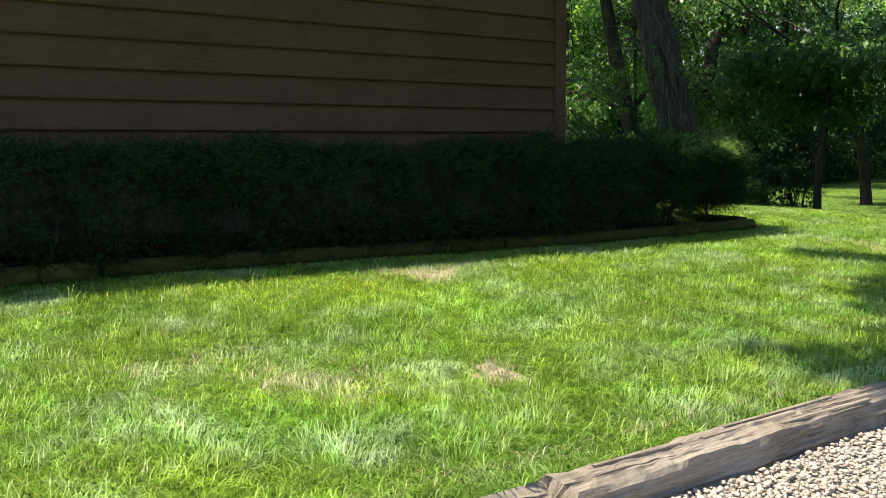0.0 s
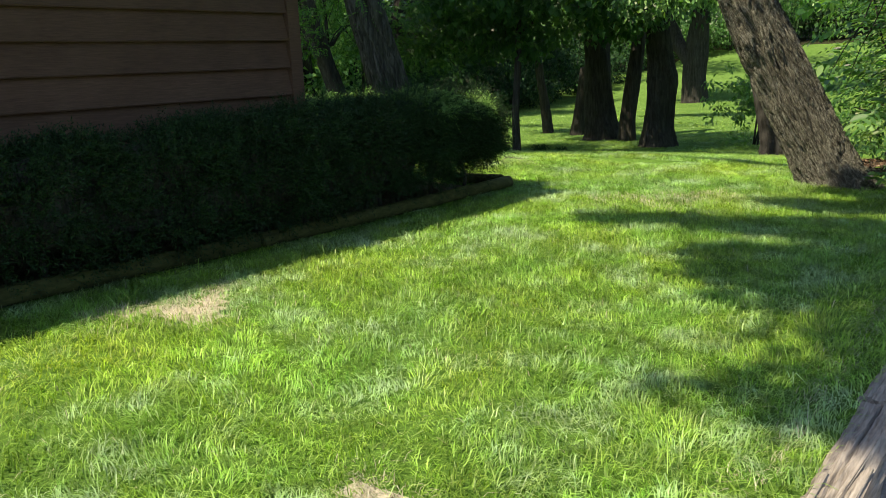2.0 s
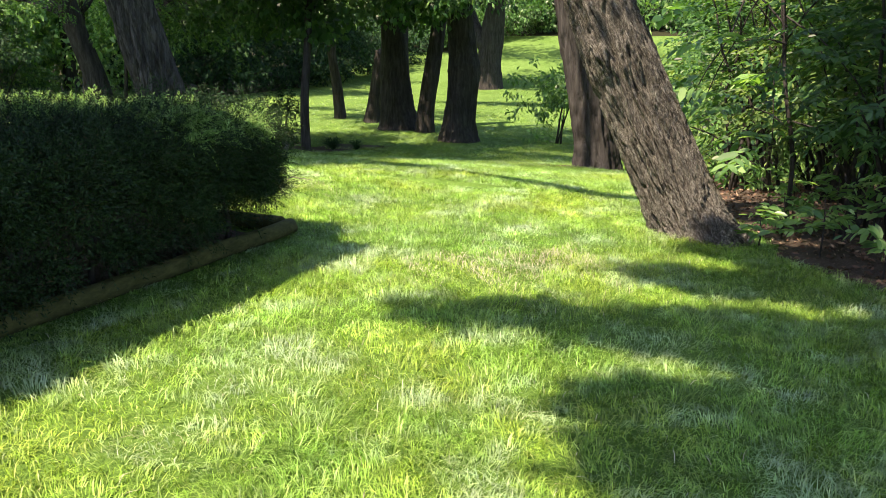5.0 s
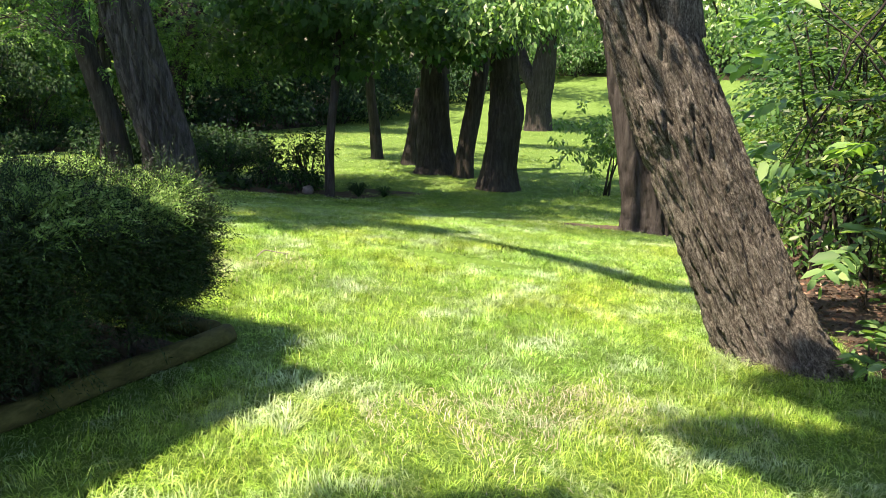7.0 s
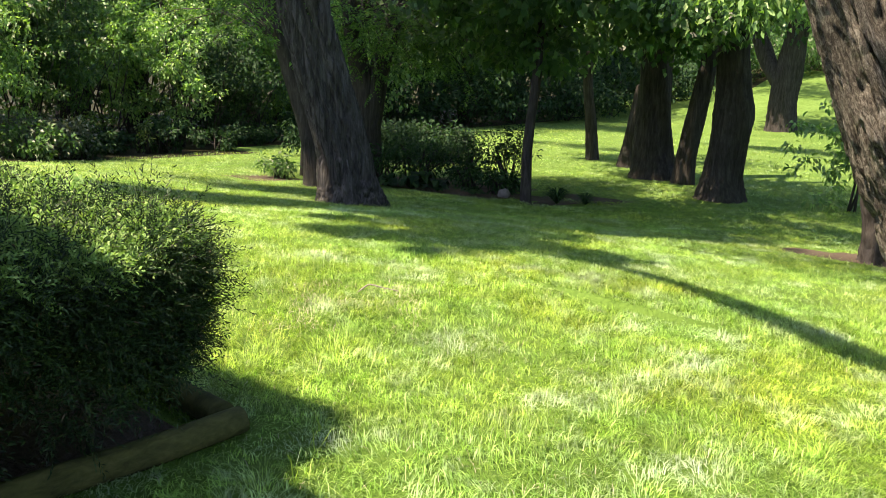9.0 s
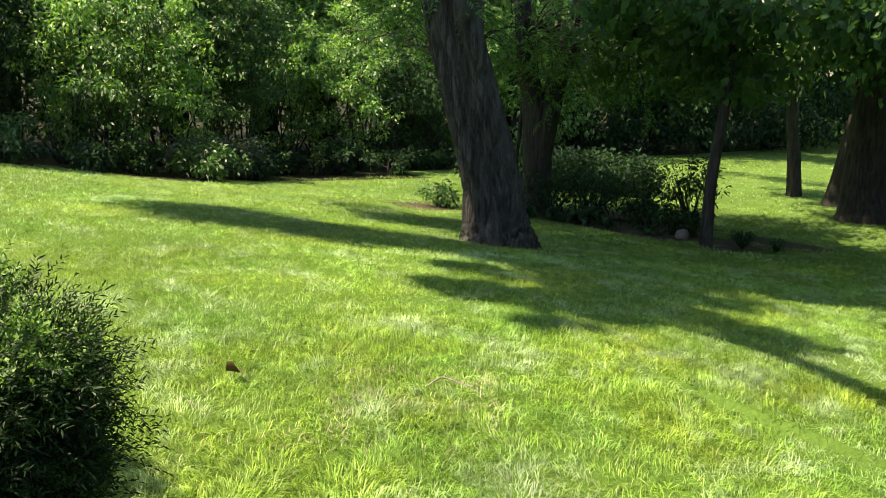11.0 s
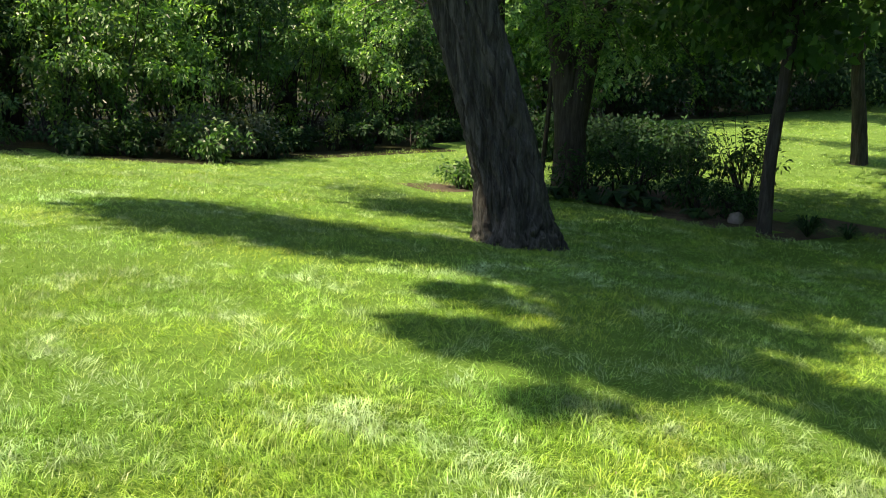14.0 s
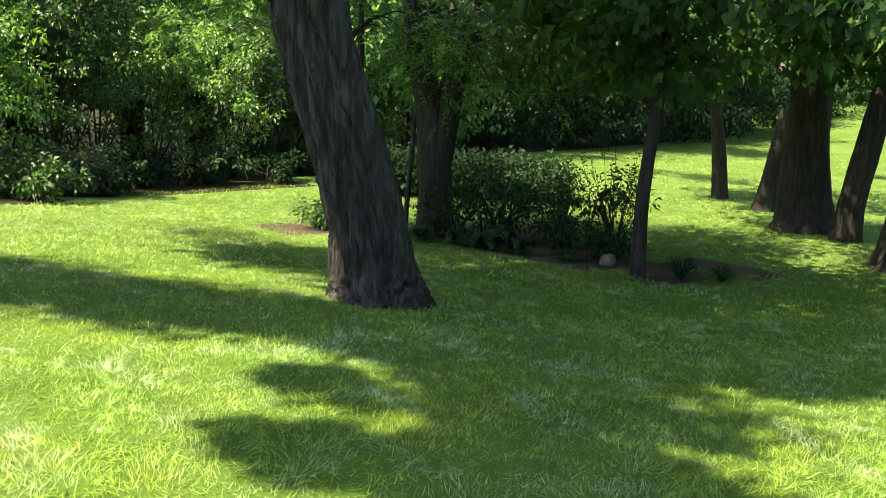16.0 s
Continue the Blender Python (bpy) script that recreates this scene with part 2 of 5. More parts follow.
def pebble_mat():
    m, nt, b = node_mat("pale_gravel", 0.85, 0.2)
    geo = nt.nodes.new("ShaderNodeNewGeometry")
    info = nt.nodes.new("ShaderNodeObjectInfo")
    add = nt.nodes.new("ShaderNodeMath")
    add.operation = "ADD"
    nt.links.new(geo.outputs["Random Per Island"], add.inputs[0])
    nt.links.new(info.outputs["Random"], add.inputs[1])
    fr = nt.nodes.new("ShaderNodeMath")
    fr.operation = "FRACT"
    nt.links.new(add.outputs[0], fr.inputs[0])
    c = ramp(nt, fr.outputs[0], [(0.0, (0.26, 0.235, 0.215)), (0.4, (0.40, 0.37, 0.345)), (0.8, (0.53, 0.50, 0.475)), (1.0, (0.36, 0.30, 0.26))])
    c = mix_col(nt, 0.25, c, ramp(nt, noise_fac(nt, 90, 5.0), [(0.3, (0.3, 0.27, 0.23)), (0.7, (0.68, 0.65, 0.6))]))
    nt.links.new(c, b.inputs["Base Color"])
    return m


M_GRAVEL = pebble_mat()


# ---- building helpers ----
def ground_z(x, y):
    """Height of the ground: a lawn that falls away behind the trees and rises again far off."""
    x, y = np.asarray(x, float), np.asarray(y, float)
    z = 0.112 - 0.68 * np.tanh((y - 16.63 - 0.252 * (np.clip(x, -30, 6) + 8)) / 5.29) - 0.278 * np.exp(-(((x + 2) / 4.08) ** 2)) * (y < 60)
    z = z + 0.02 * np.sin(x * 0.9 + 1.3) * np.sin(y * 0.8) - 0.06 * np.exp(-(((x + 6.5) / 0.9) ** 2)) * (y < 12)
    far = np.clip(y - 40, 0, 60)
    return z + 0.006 * far * np.minimum(far, 22)


def gravel_z(x, y):
    return ground_z(-2.2, y) - 0.095 + 0.0 * np.asarray(x)


def sheet_z(x, y):
    """The ground sheet, with the step down to the gravel behind the timber edging."""
    step = np.clip((np.asarray(x) + 2.19) / 0.05, 0, 1) * np.clip((7.2 - np.asarray(y)) / 1.5, 0, 1)
    return ground_z(x, y) * (1 - step) + gravel_z(x, y) * step


def np_mesh(name, verts, faces):
    """A mesh from arrays of corners and of faces, all of one number of sides."""
    me = bpy.data.meshes.new(name)
    verts, faces = np.asarray(verts, np.float32), np.asarray(faces, np.int32)
    n, k = faces.shape
    me.vertices.add(len(verts))
    me.vertices.foreach_set("co", verts.ravel())
    me.loops.add(n * k)
    me.loops.foreach_set("vertex_index", faces.ravel())
    me.polygons.add(n)
    me.polygons.foreach_set("loop_start", np.arange(0, n * k, k, dtype=np.int32))
    me.polygons.foreach_set("loop_total", np.full(n, k, np.int32))
    me.update(calc_edges=True)
    return me


def smooth(me):
    me.polygons.foreach_set("use_smooth", np.ones(len(me.polygons), bool))
    return me


def thing(name, at, label, category, group="", kind=""):
    e = new(name)
    e.location = at
    e.empty_display_size = 0.2
    return tagged(e, label, category, group, kind)


def part(name, me, mat, parent, label="", kind=""):
    """One mesh as a part of a thing; the mesh's corners are counted from the thing's base."""
    if isinstance(me, bmesh.types.BMesh):
        bm, me = me, bpy.data.meshes.new(name)
        bm.to_mesh(me)
        bm.free()
    if mat and not me.materials:
        me.materials.append(mat)
    ob = new(name, me)
    ob.parent = parent
    return tagged(ob, label, kind=kind)


def solo(name, me, mat, label, category, at=(0, 0, 0), group="", kind=""):
    if isinstance(me, bmesh.types.BMesh):
        bm, me = me, bpy.data.meshes.new(name)
        bm.to_mesh(me)
        bm.free()
    if mat and not me.materials:
        me.materials.append(mat)
    ob = new(name, me)
    ob.location = at
    return tagged(ob, label, category, group, kind)


def box(x0, y0, z0, x1, y1, z1, bevel=0.0):
    bm = bmesh.new()
    bmesh.ops.create_cube(bm, size=1, matrix=Matrix.Translation(((x0 + x1) / 2, (y0 + y1) / 2, (z0 + z1) / 2)) @ Matrix.Diagonal((x1 - x0, y1 - y0, z1 - z0, 1)))
    if bevel:
        bmesh.ops.bevel(bm, geom=bm.edges[:], offset=bevel, segments=2, affect="EDGES", profile=0.5)
    return bm


def tube(points, radii, sides=12, steps=1, rough=0.0, seed=0, flute=0.0, close=True):
    """A tapered tube along points, smoothed into steps, with an uneven skin. Returns corners and faces."""
    P, R = np.asarray(points, float), np.asarray(radii, float)
    if steps > 1 and len(P) > 2:
        u = np.arange(len(P))
        t = np.linspace(0, len(P) - 1, (len(P) - 1) * steps + 1)
        k = np.clip(t.astype(int), 0, len(P) - 2)
        f = (t - k)[:, None]
        Q = np.vstack([2 * P[0] - P[1], P, 2 * P[-1] - P[-2]])
        a, b, c, d = Q[k], Q[k + 1], Q[k + 2], Q[k + 3]
        P = 0.5 * (2 * b + (c - a) * f + (2 * a - 5 * b + 4 * c - d) * f**2 + (3 * b - a - 3 * c + d) * f**3)
        R = np.interp(t, u, R)
    T = np.gradient(P, axis=0)
    T /= np.linalg.norm(T, axis=1)[:, None] + 1e-9
    ref = np.array([1.0, 0, 0]) if abs(T[0][0]) < 0.8 else np.array([0, 1.0, 0])
    U = ref - T * (T @ ref)[:, None]
    U /= np.linalg.norm(U, axis=1)[:, None]
    W = np.cross(T, U)
    a = np.linspace(0, 2 * np.pi, sides, endpoint=False)
    n = len(P)
    rad = np.repeat(R[:, None], sides, 1)
    if rough or flute:
        rng = np.random.default_rng(seed)
        L = np.r_[0, np.cumsum(np.linalg.norm(np.diff(P, axis=0), axis=1))]
        for _ in range(7):
            m, ph, fz = rng.integers(2, 6), rng.uniform(0, 6.28), rng.uniform(0.5, 3)
            rad = rad * (1 + rough * 0.5 * np.sin(m * a[None, :] + ph + fz * L[:, None]))
        if flute:
            for m, w in ((9, 0.5), (14, 0.35), (23, 0.25)):
                ph = rng.uniform(0, 6.28)
                wob = 0.9 * np.sin(L * rng.uniform(1, 3) + ph) + 0.5 * np.sin(L * rng.uniform(5, 9))
                rad = rad - R[:, None] * flute * w * np.abs(np.sin(0.5 * (m * a[None, :] + ph + wob[:, None]))) ** 0.6
            rad = rad + R[:, None] * flute * 0.12 * rng.normal(size=rad.shape)
    V = P[:, None, :] + rad[:, :, None] * (np.cos(a)[None, :, None] * U[:, None, :] + np.sin(a)[None, :, None] * W[:, None, :])
    V = V.reshape(-1, 3)
    i, j = np.meshgrid(np.arange(n - 1), np.arange(sides), indexing="ij")
    j2 = (j + 1) % sides
    F = np.stack([i * sides + j, i * sides + j2, (i + 1) * sides + j2, (i + 1) * sides + j], -1).reshape(-1, 4)
    if close:
        V = np.vstack([V, P[-1] + T[-1] * R[-1] * 0.4])
        c = len(V) - 1
        k = np.arange(sides)
        base = (n - 1) * sides
        F = np.vstack([F, np.stack([base + k, base + (k + 1) % sides, np.full(sides, c), np.full(sides, c)], -1)])
        V = np.vstack([V, P[0] - T[0] * R[0] * 0.1])
        F = np.vstack([F, np.stack([(k + 1) % sides, k, np.full(sides, c + 1), np.full(sides, c + 1)], -1)])
    return V, F


def ridged(V, rings, sides, depth, across=13.0, along=3.4, seed=0.0):
    """Bark on a tube: long plates between forking furrows, broken crosswise into flakes."""
    n = rings * sides
    G = V[:n].reshape(rings, sides, 3)
    C = G.mean(1)
    L = np.r_[0, np.cumsum(np.linalg.norm(np.diff(C, axis=0), axis=1))]
    off = G - C[:, None]
    rad = np.linalg.norm(off, axis=2)
    a = np.arange(sides) / sides * 2 * np.pi
    out = off / (rad[:, :, None] + 1e-9)
    D = np.zeros((rings, sides))
    ca, sa = np.cos(a), np.sin(a)
    for i in range(rings):
        r, z = rad[i].mean(), L[i] * along
        for j in range(sides):
            x, y = ca[j] * r * across, sa[j] * r * across
            w = noise.noise(Vector((x * 0.4, y * 0.4, z * 0.7 + seed)))
            v = noise.noise(Vector((x * 1.3, y * 1.3, z * 1.9 + seed + 9.0)))
            f1 = noise.noise(Vector((x + 0.9 * w + 0.25 * v, y - 0.9 * w + 0.25 * v, z + 0.5 * w + seed)))
            f2 = noise.noise(Vector((x * 2.0 + 0.6 * v, y * 2.0 - 0.6 * v, z * 2.2 + seed + 31.0)))
            f3 = noise.noise(Vector((x * 1.5 + v, y * 1.5, z * 7.5 + 2.0 * w + seed + 57.0)))
            f4 = noise.noise(Vector((x * 3.6, y * 3.6, z * 16.0 + seed)))
            plate = min(1.0, abs(f1) / 0.22)
            small = min(1.0, abs(f2) / 0.20)
            flake = min(1.0, abs(f3) / 0.15)
            D[i, j] = 1.05 * plate**0.7 + 0.45 * small * plate + 0.11 * flake * plate + 0.24 * f4 + 0.2 * w - 1.05
    V[:n] = (G + out * (D * depth)[:, :, None]).reshape(n, 3)
    return V


def join(pieces):
    V, F, o = [], [], 0
    for v, f in pieces:
        V.append(v)
        F.append(f + o)
        o += len(v)
    return np.vstack(V), np.vstack(F)


def tube_mesh(name, pieces):
    V, F = join(pieces)
    me = np_mesh(name, V, F)
    bad = F[:, 2] == F[:, 3]
    if bad.any():
        tri = F[bad][:, :3]
        quad = F[~bad]
        me = bpy.data.meshes.new(name)
        me.from_pydata(V.tolist(), [], quad.tolist() + tri.tolist())
    return smooth(me)


def unit(v):
    return v / (np.linalg.norm(v, axis=-1, keepdims=True) + 1e-9)


def leaf_quads(rng, at, way, length, width, fold=0.25, droop=0.3):
    """One bent rhombus a leaf, from its stalk along way."""
    n = len(at)
    length, width = np.broadcast_to(length, n)[:, None], np.broadcast_to(width, n)[:, None]
    way = unit(way)
    side = unit(np.cross(way, rng.normal(size=(n, 3))))
    up = np.cross(side, way)
    down = np.array([0, 0, -1.0])
    mid = at + way * length * 0.45
    tip = unit(way + droop * down) * length + at
    V = np.stack([at, mid + side * width / 2 + up * width * fold, tip, mid - side * width / 2 + up * width * fold], 1)
    F = np.arange(n * 4).reshape(n, 4)
    return V.reshape(-1, 3), F


def leaf_ovals(rng, at, way, length, width, fold=0.25, droop=0.3):
    """Oval leaves folded along the midrib, two faces each."""
    n = len(at)
    length, width = np.broadcast_to(length, n)[:, None], np.broadcast_to(width, n)[:, None]
    way = unit(way)
    side = unit(np.cross(way, rng.normal(size=(n, 3)) * 0.6 + np.array([0, 0, 1.0])))
    up = np.cross(side, way)
    down = np.array([0, 0, -1.0])
    low, high = at + way * length * 0.25, at + unit(way + 0.5 * droop * down) * length * 0.66
    tip = at + unit(way + droop * down) * length
    lift = up * width * fold
    V = np.stack([at, low + side * width * 0.42 + lift, high + side * width * 0.45 + lift, tip, high - side * width * 0.45 + lift, low - side * width * 0.42 + lift], 1)
    k = np.arange(n)[:, None] * 6
    return V.reshape(-1, 3), np.concatenate([k + [0, 1, 2, 3], k + [0, 3, 4, 5]], 0)


def cluster_leaves(rng, centres, radii, per, length, width, flat=0.7, droop=0.35):
    """Leaves in loose clumps round the centres."""
    n = len(centres)
    idx = np.repeat(np.arange(n), per)
    d = unit(rng.normal(size=(n * per, 3)))
    r = rng.uniform(0.15, 1.0, (n * per, 1)) ** 0.6
    off = d * r * np.asarray(radii)[idx][:, None]
    off[:, 2] *= flat
    at = np.asarray(centres)[idx] + off
    way = d + rng.normal(size=d.shape) * 0.6 + np.array([0, 0, -0.25])
    s = rng.uniform(0.65, 1.25, n * per)
    return leaf_quads(rng, at, way, length * s, width * s, 0.2, droop)


def egg_points(rng, n, centre, size, hollow=0.45):
    """Uneven points in an egg, most of them near its skin."""
    d = unit(rng.normal(size=(n, 3)))
    lump = 1 + 0.22 * np.sin(3.1 * d[:, 0] + centre[0]) * np.sin(2.7 * d[:, 1] + centre[1]) + 0.18 * np.sin(5 * d[:, 2] + 3 * d[:, 0])
    r = (hollow + (1 - hollow) * rng.uniform(0, 1, n) ** 0.7) * lump
    return np.asarray(centre) + d * r[:, None] * np.asarray(size)


def over(gx, gy, h):
    """The place h metres above the ground whose shadow falls at (gx, gy). Unseen crown clumps hang there."""
    return (gx - SX * h, gy - SY * h, float(ground_z(gx, gy)) + h)


# ---- ground ----
def axis_steps(lo, a, b, hi, fine, grow=1.25):
    mid = list(np.arange(a, b + 1e-6, fine))
    s, x, left = fine, a, []
    while x > lo:
        s *= grow
        x -= s
        left.append(x)
    s, x, right = fine, b, []
    while x < hi:
        s *= grow
        x += s
        right.append(x)
    return np.array(left[::-1] + mid + right)


def build_ground():
    X = axis_steps(-900, -9, -2, 900, 0.1, 1.12)
    X = np.sort(np.r_[X, -2.19, -2.14, -2.02, -1.97])
    Y = axis_steps(-900, 0, 13, 900, 0.1, 1.1)
    gx, gy = np.meshgrid(X, Y, indexing="ij")
    gz = sheet_z(gx, gy)
    far = np.clip((np.hypot(gx + 8, gy - 15) - 90) / 60, 0, 1)
    gz = gz * (1 - far) + 4.0 * far
    V = np.stack([gx, gy, gz], -1).reshape(-1, 3)
    nx, ny = len(X), len(Y)
    i, j = np.meshgrid(np.arange(nx - 1), np.arange(ny - 1), indexing="ij")
    F = np.stack([i * ny + j, (i + 1) * ny + j, (i + 1) * ny + j + 1, i * ny + j + 1], -1).reshape(-1, 4)
    me = smooth(np_mesh("ground", V, F))
    for m in (M_SOIL, M_FAR_LAWN, M_MULCH, M_GRIT, M_DRY, M_FLOOR):
        me.materials.append(m)
    c = V[F].mean(1)
    slot = np.where(route_distance(c[:, 0], c[:, 1]) > 12 + 2.5 * np.sin(1.3 * c[:, 0]) * np.sin(1.1 * c[:, 1]), 1, 0)
    slot[dryness(c[:, 0], c[:, 1]) > 0.7] = 4
    slot[mulch_mask(c[:, 0], c[:, 1]) > 0.5] = 2
    slot[(c[:, 0] > -2.17) & (c[:, 0] < 1.4) & (c[:, 1] < 6.6)] = 3
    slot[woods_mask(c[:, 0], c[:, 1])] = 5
    slot[((c[:, 0] > 1.4) & (c[:, 1] < 6.6)) | ((c[:, 1] < 0.3) & (slot == 0))] = 1
    me.polygons.foreach_set("material_index", slot.astype(np.int32))
    solo("ground", me, None, "gently falling green lawn with bare mulch beds and a gravel strip", "ground", kind="structure")


def mulch_mask(x, y):
    """1 in the beds: under the hedge, round the tree bases and below the thicket."""
    x, y = np.asarray(x), np.asarray(y)
    m = ((x < -6.45) & (y < 8.55)).astype(float)
    edge = -3.35 + 0.35 * np.sin(y * 0.8) - 0.24 * (y - 10.5) * (y > 10.5)
    m = np.maximum(m, ((x > edge) & (y > 6.3 - 1.25 * x) & (y < 20)).astype(float))
    for cx, cy, rx, ry in ((-6.6, 18.2, 1.0, 0.9), (-15.7, 21.2, 2.4, 1.25), (-18.5, 18.65, 0.55, 0.4), (-13.2, 22.35, 0.9, 0.45), (-13.0, 20.85, 0.75, 0.5)):
        m = np.maximum(m, ((x - cx) / rx) ** 2 + ((y - cy) / ry) ** 2 < 1)
    return m


def wood_edge(y):
    """Where the lawn ends against the woods."""
    # the bulge near y 15 takes in the shadow at a bush's foot
    return np.interp(y, (5, 11.6, 14.4, 15.4, 17.2, 19.6, 22, 27, 60), (-23.6, -23.2, -22.5, -22.1, -23.7, -24.7, -24.4, -26.6, -31.0))


def woods_mask(x, y):
    return (x < wood_edge(y) + 0.25 * np.sin(2.3 * y)) | ((y > 63 + 0.9 * (x + 20)) & (x < -20)) | ((y > 63) & (x >= -20)) | ((x > 0.8) & (y > 9))


ROUTE = [(0.0, 0.0), (-2.5, 1.8), (-3.2, 4.7), (-3.7, 7.2), (-5.0, 9.0), (-6.2, 10.1)]
DRY = [(-3.28, 2.75, 0.17, 0.14, 1.1), (-3.55, 2.0, 0.34, 0.22, 0.62), (-5.42, 3.75, 0.23, 0.5, 1.0), (-4.35, 8.75, 0.5, 0.35, 0.6), (-4.7, 8.25, 0.45, 0.3, 0.42),
       (-4.1, 1.5, 0.4, 0.2, 0.4), (-7.6, 10.3, 0.6, 0.4, 0.3)]


def dryness(x, y):
    d = np.zeros_like(x)
    for cx, cy, rx, ry, s in DRY:
        x, y = x + 0.05 * np.sin(9 * y + 2 * x), y + 0.06 * np.sin(8 * x + 3 * y)
        d = np.maximum(d, s * np.exp(-(((x - cx) / rx) ** 2 + ((y - cy) / ry) ** 2) ** 1.5))
    return d


def route_distance(x, y):
    d = np.full(x.shape, 1e9)
    for (ax, ay), (bx, by) in zip(ROUTE, ROUTE[1:]):
        vx, vy = bx - ax, by - ay
        t = np.clip(((x - ax) * vx + (y - ay) * vy) / (vx * vx + vy * vy), 0, 1)
        d = np.minimum(d, np.hypot(x - ax - t * vx, y - ay - t * vy))
    return d


def lawn_mask(x, y):
    return (mulch_mask(x, y) < 0.5) & ~((x > -2.185) & (y < 7.5)) & ~woods_mask(x, y) & (x < 2.5)


def blades(rng, x, y, height, width, two):
    """Bent blades of grass: a lower piece and a tip (two), or one tapering piece."""
    n = len(x)
    base = np.stack([x, y, sheet_z(x, y) - 0.006], 1)
    # tufts lie over their own way, single blades stray from it
    tuft = 2.6 * np.sin(6.1 * x + 2.3 * y + 1.5 * np.sin(3.1 * y)) + 2.6 * np.sin(5.3 * y - 3.2 * x + 1.5 * np.sin(2.7 * x)) + 1.2 * np.sin(17.0 * x + 5.0 * y) * np.sin(15.0 * y - 4.0 * x)
    a = np.where(rng.uniform(size=n) < 0.6, tuft + rng.normal(0, 0.55, n), rng.uniform(0, 2 * np.pi, n))
    lean = np.clip(rng.normal(1.1, 0.45, n), 0.3, 2.2)
    h = height * rng.uniform(0.5, 1.35, n)
    b = a + rng.uniform(-0.6, 0.6, n)
    s = np.stack([-np.sin(b), np.cos(b), np.zeros(n)], 1) * (width * rng.uniform(0.7, 1.3, n))[:, None] / 2
    out = np.stack([np.cos(a), np.sin(a), np.zeros(n)], 1)
    up = np.array([0, 0, 1.0])
    mid = base + out * (h * lean * 0.4)[:, None] + up * (h * (0.68 - 0.1 * lean))[:, None]
    tip = base + out * (h * lean * 1.1)[:, None] + up * (h * (1.04 - 0.42 * np.minimum(lean, 1.8)))[:, None]
    if two:
        V = np.stack([base - s, base + s, mid + s * 0.8, mid - s * 0.8, tip], 1).reshape(-1, 3)
        k = np.arange(n)[:, None] * 5
        T = np.concatenate([k + [0, 1, 2], k + [0, 2, 3], k + [3, 2, 4]], 0)
        return V, T
    V = np.stack([base - s, base + s, tip], 1).reshape(-1, 3)
    return V, np.arange(n * 3).reshape(n, 3)


def build_grass():
    rng = np.random.default_rng(11)
    bands = [(0.0, 3.2, 6000, 0.058, 0.0042, True), (3.2, 6.0, 4600, 0.057, 0.0052, False), (6.0, 10.5, 2500, 0.054, 0.0066, False),
             (10.5, 20.0, 800, 0.062, 0.011, False), (20.0, 40.0, 140, 0.07, 0.022, False)]
    for lo, hi, per, h, w, two in bands:
        x0, x1, y0, y1 = max(-27, -6.5 - hi), min(2.5, hi), max(0.3, -hi), min(48, 10 + hi)
        n = int((x1 - x0) * (y1 - y0) * per)
        x, y = rng.uniform(x0, x1, n), rng.uniform(y0, y1, n)
        d = route_distance(x, y) + rng.normal(0, 0.06, n) * (1.5 + 0.6 * lo)
        d = np.clip(d, 0.0, 39.9)
        keep = (d >= lo) & (d < hi) & lawn_mask(x, y) & (rng.uniform(size=n) > 0.9 * dryness(x, y))
        patchy = 0.75 + 0.25 * np.sin(2.1 * x + 1.3 * np.sin(1.7 * y)) * np.sin(1.9 * y)
        keep &= rng.uniform(size=n) < patchy
        x, y = x[keep], y[keep]
        tall = h * (1 + 0.25 * np.sin(3.1 * x + 2 * y) * np.sin(2.3 * y - x))
        tall = np.where((x < -6.05) & (y < 8.9), tall * 0.7, tall)
        V, T = blades(rng, x, y, tall, np.full(len(x), w), two)
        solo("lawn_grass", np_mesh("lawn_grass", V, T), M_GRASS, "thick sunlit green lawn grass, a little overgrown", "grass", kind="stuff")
    n = 330000
    x, y = rng.uniform(-8, -2.3, n), rng.uniform(0.8, 12, n)
    d = dryness(x, y)
    edge = np.exp(-((x + 2.25) / 0.12) ** 2) * (y < 7) * 0.5
    keep = (rng.uniform(size=n) < np.maximum(np.maximum(d, edge), 0.008)) & lawn_mask(x, y)
    x, y = x[keep], y[keep]
    V, T = blades(rng, x, y, np.full(len(x), 0.05), np.full(len(x), 0.0035), True)
    solo("dead_grass", np_mesh("dead_grass", V, T), M_STRAW, "straw-coloured dead grass in worn patches of the lawn", "dry grass", kind="stuff")


build_ground()
build_grass()


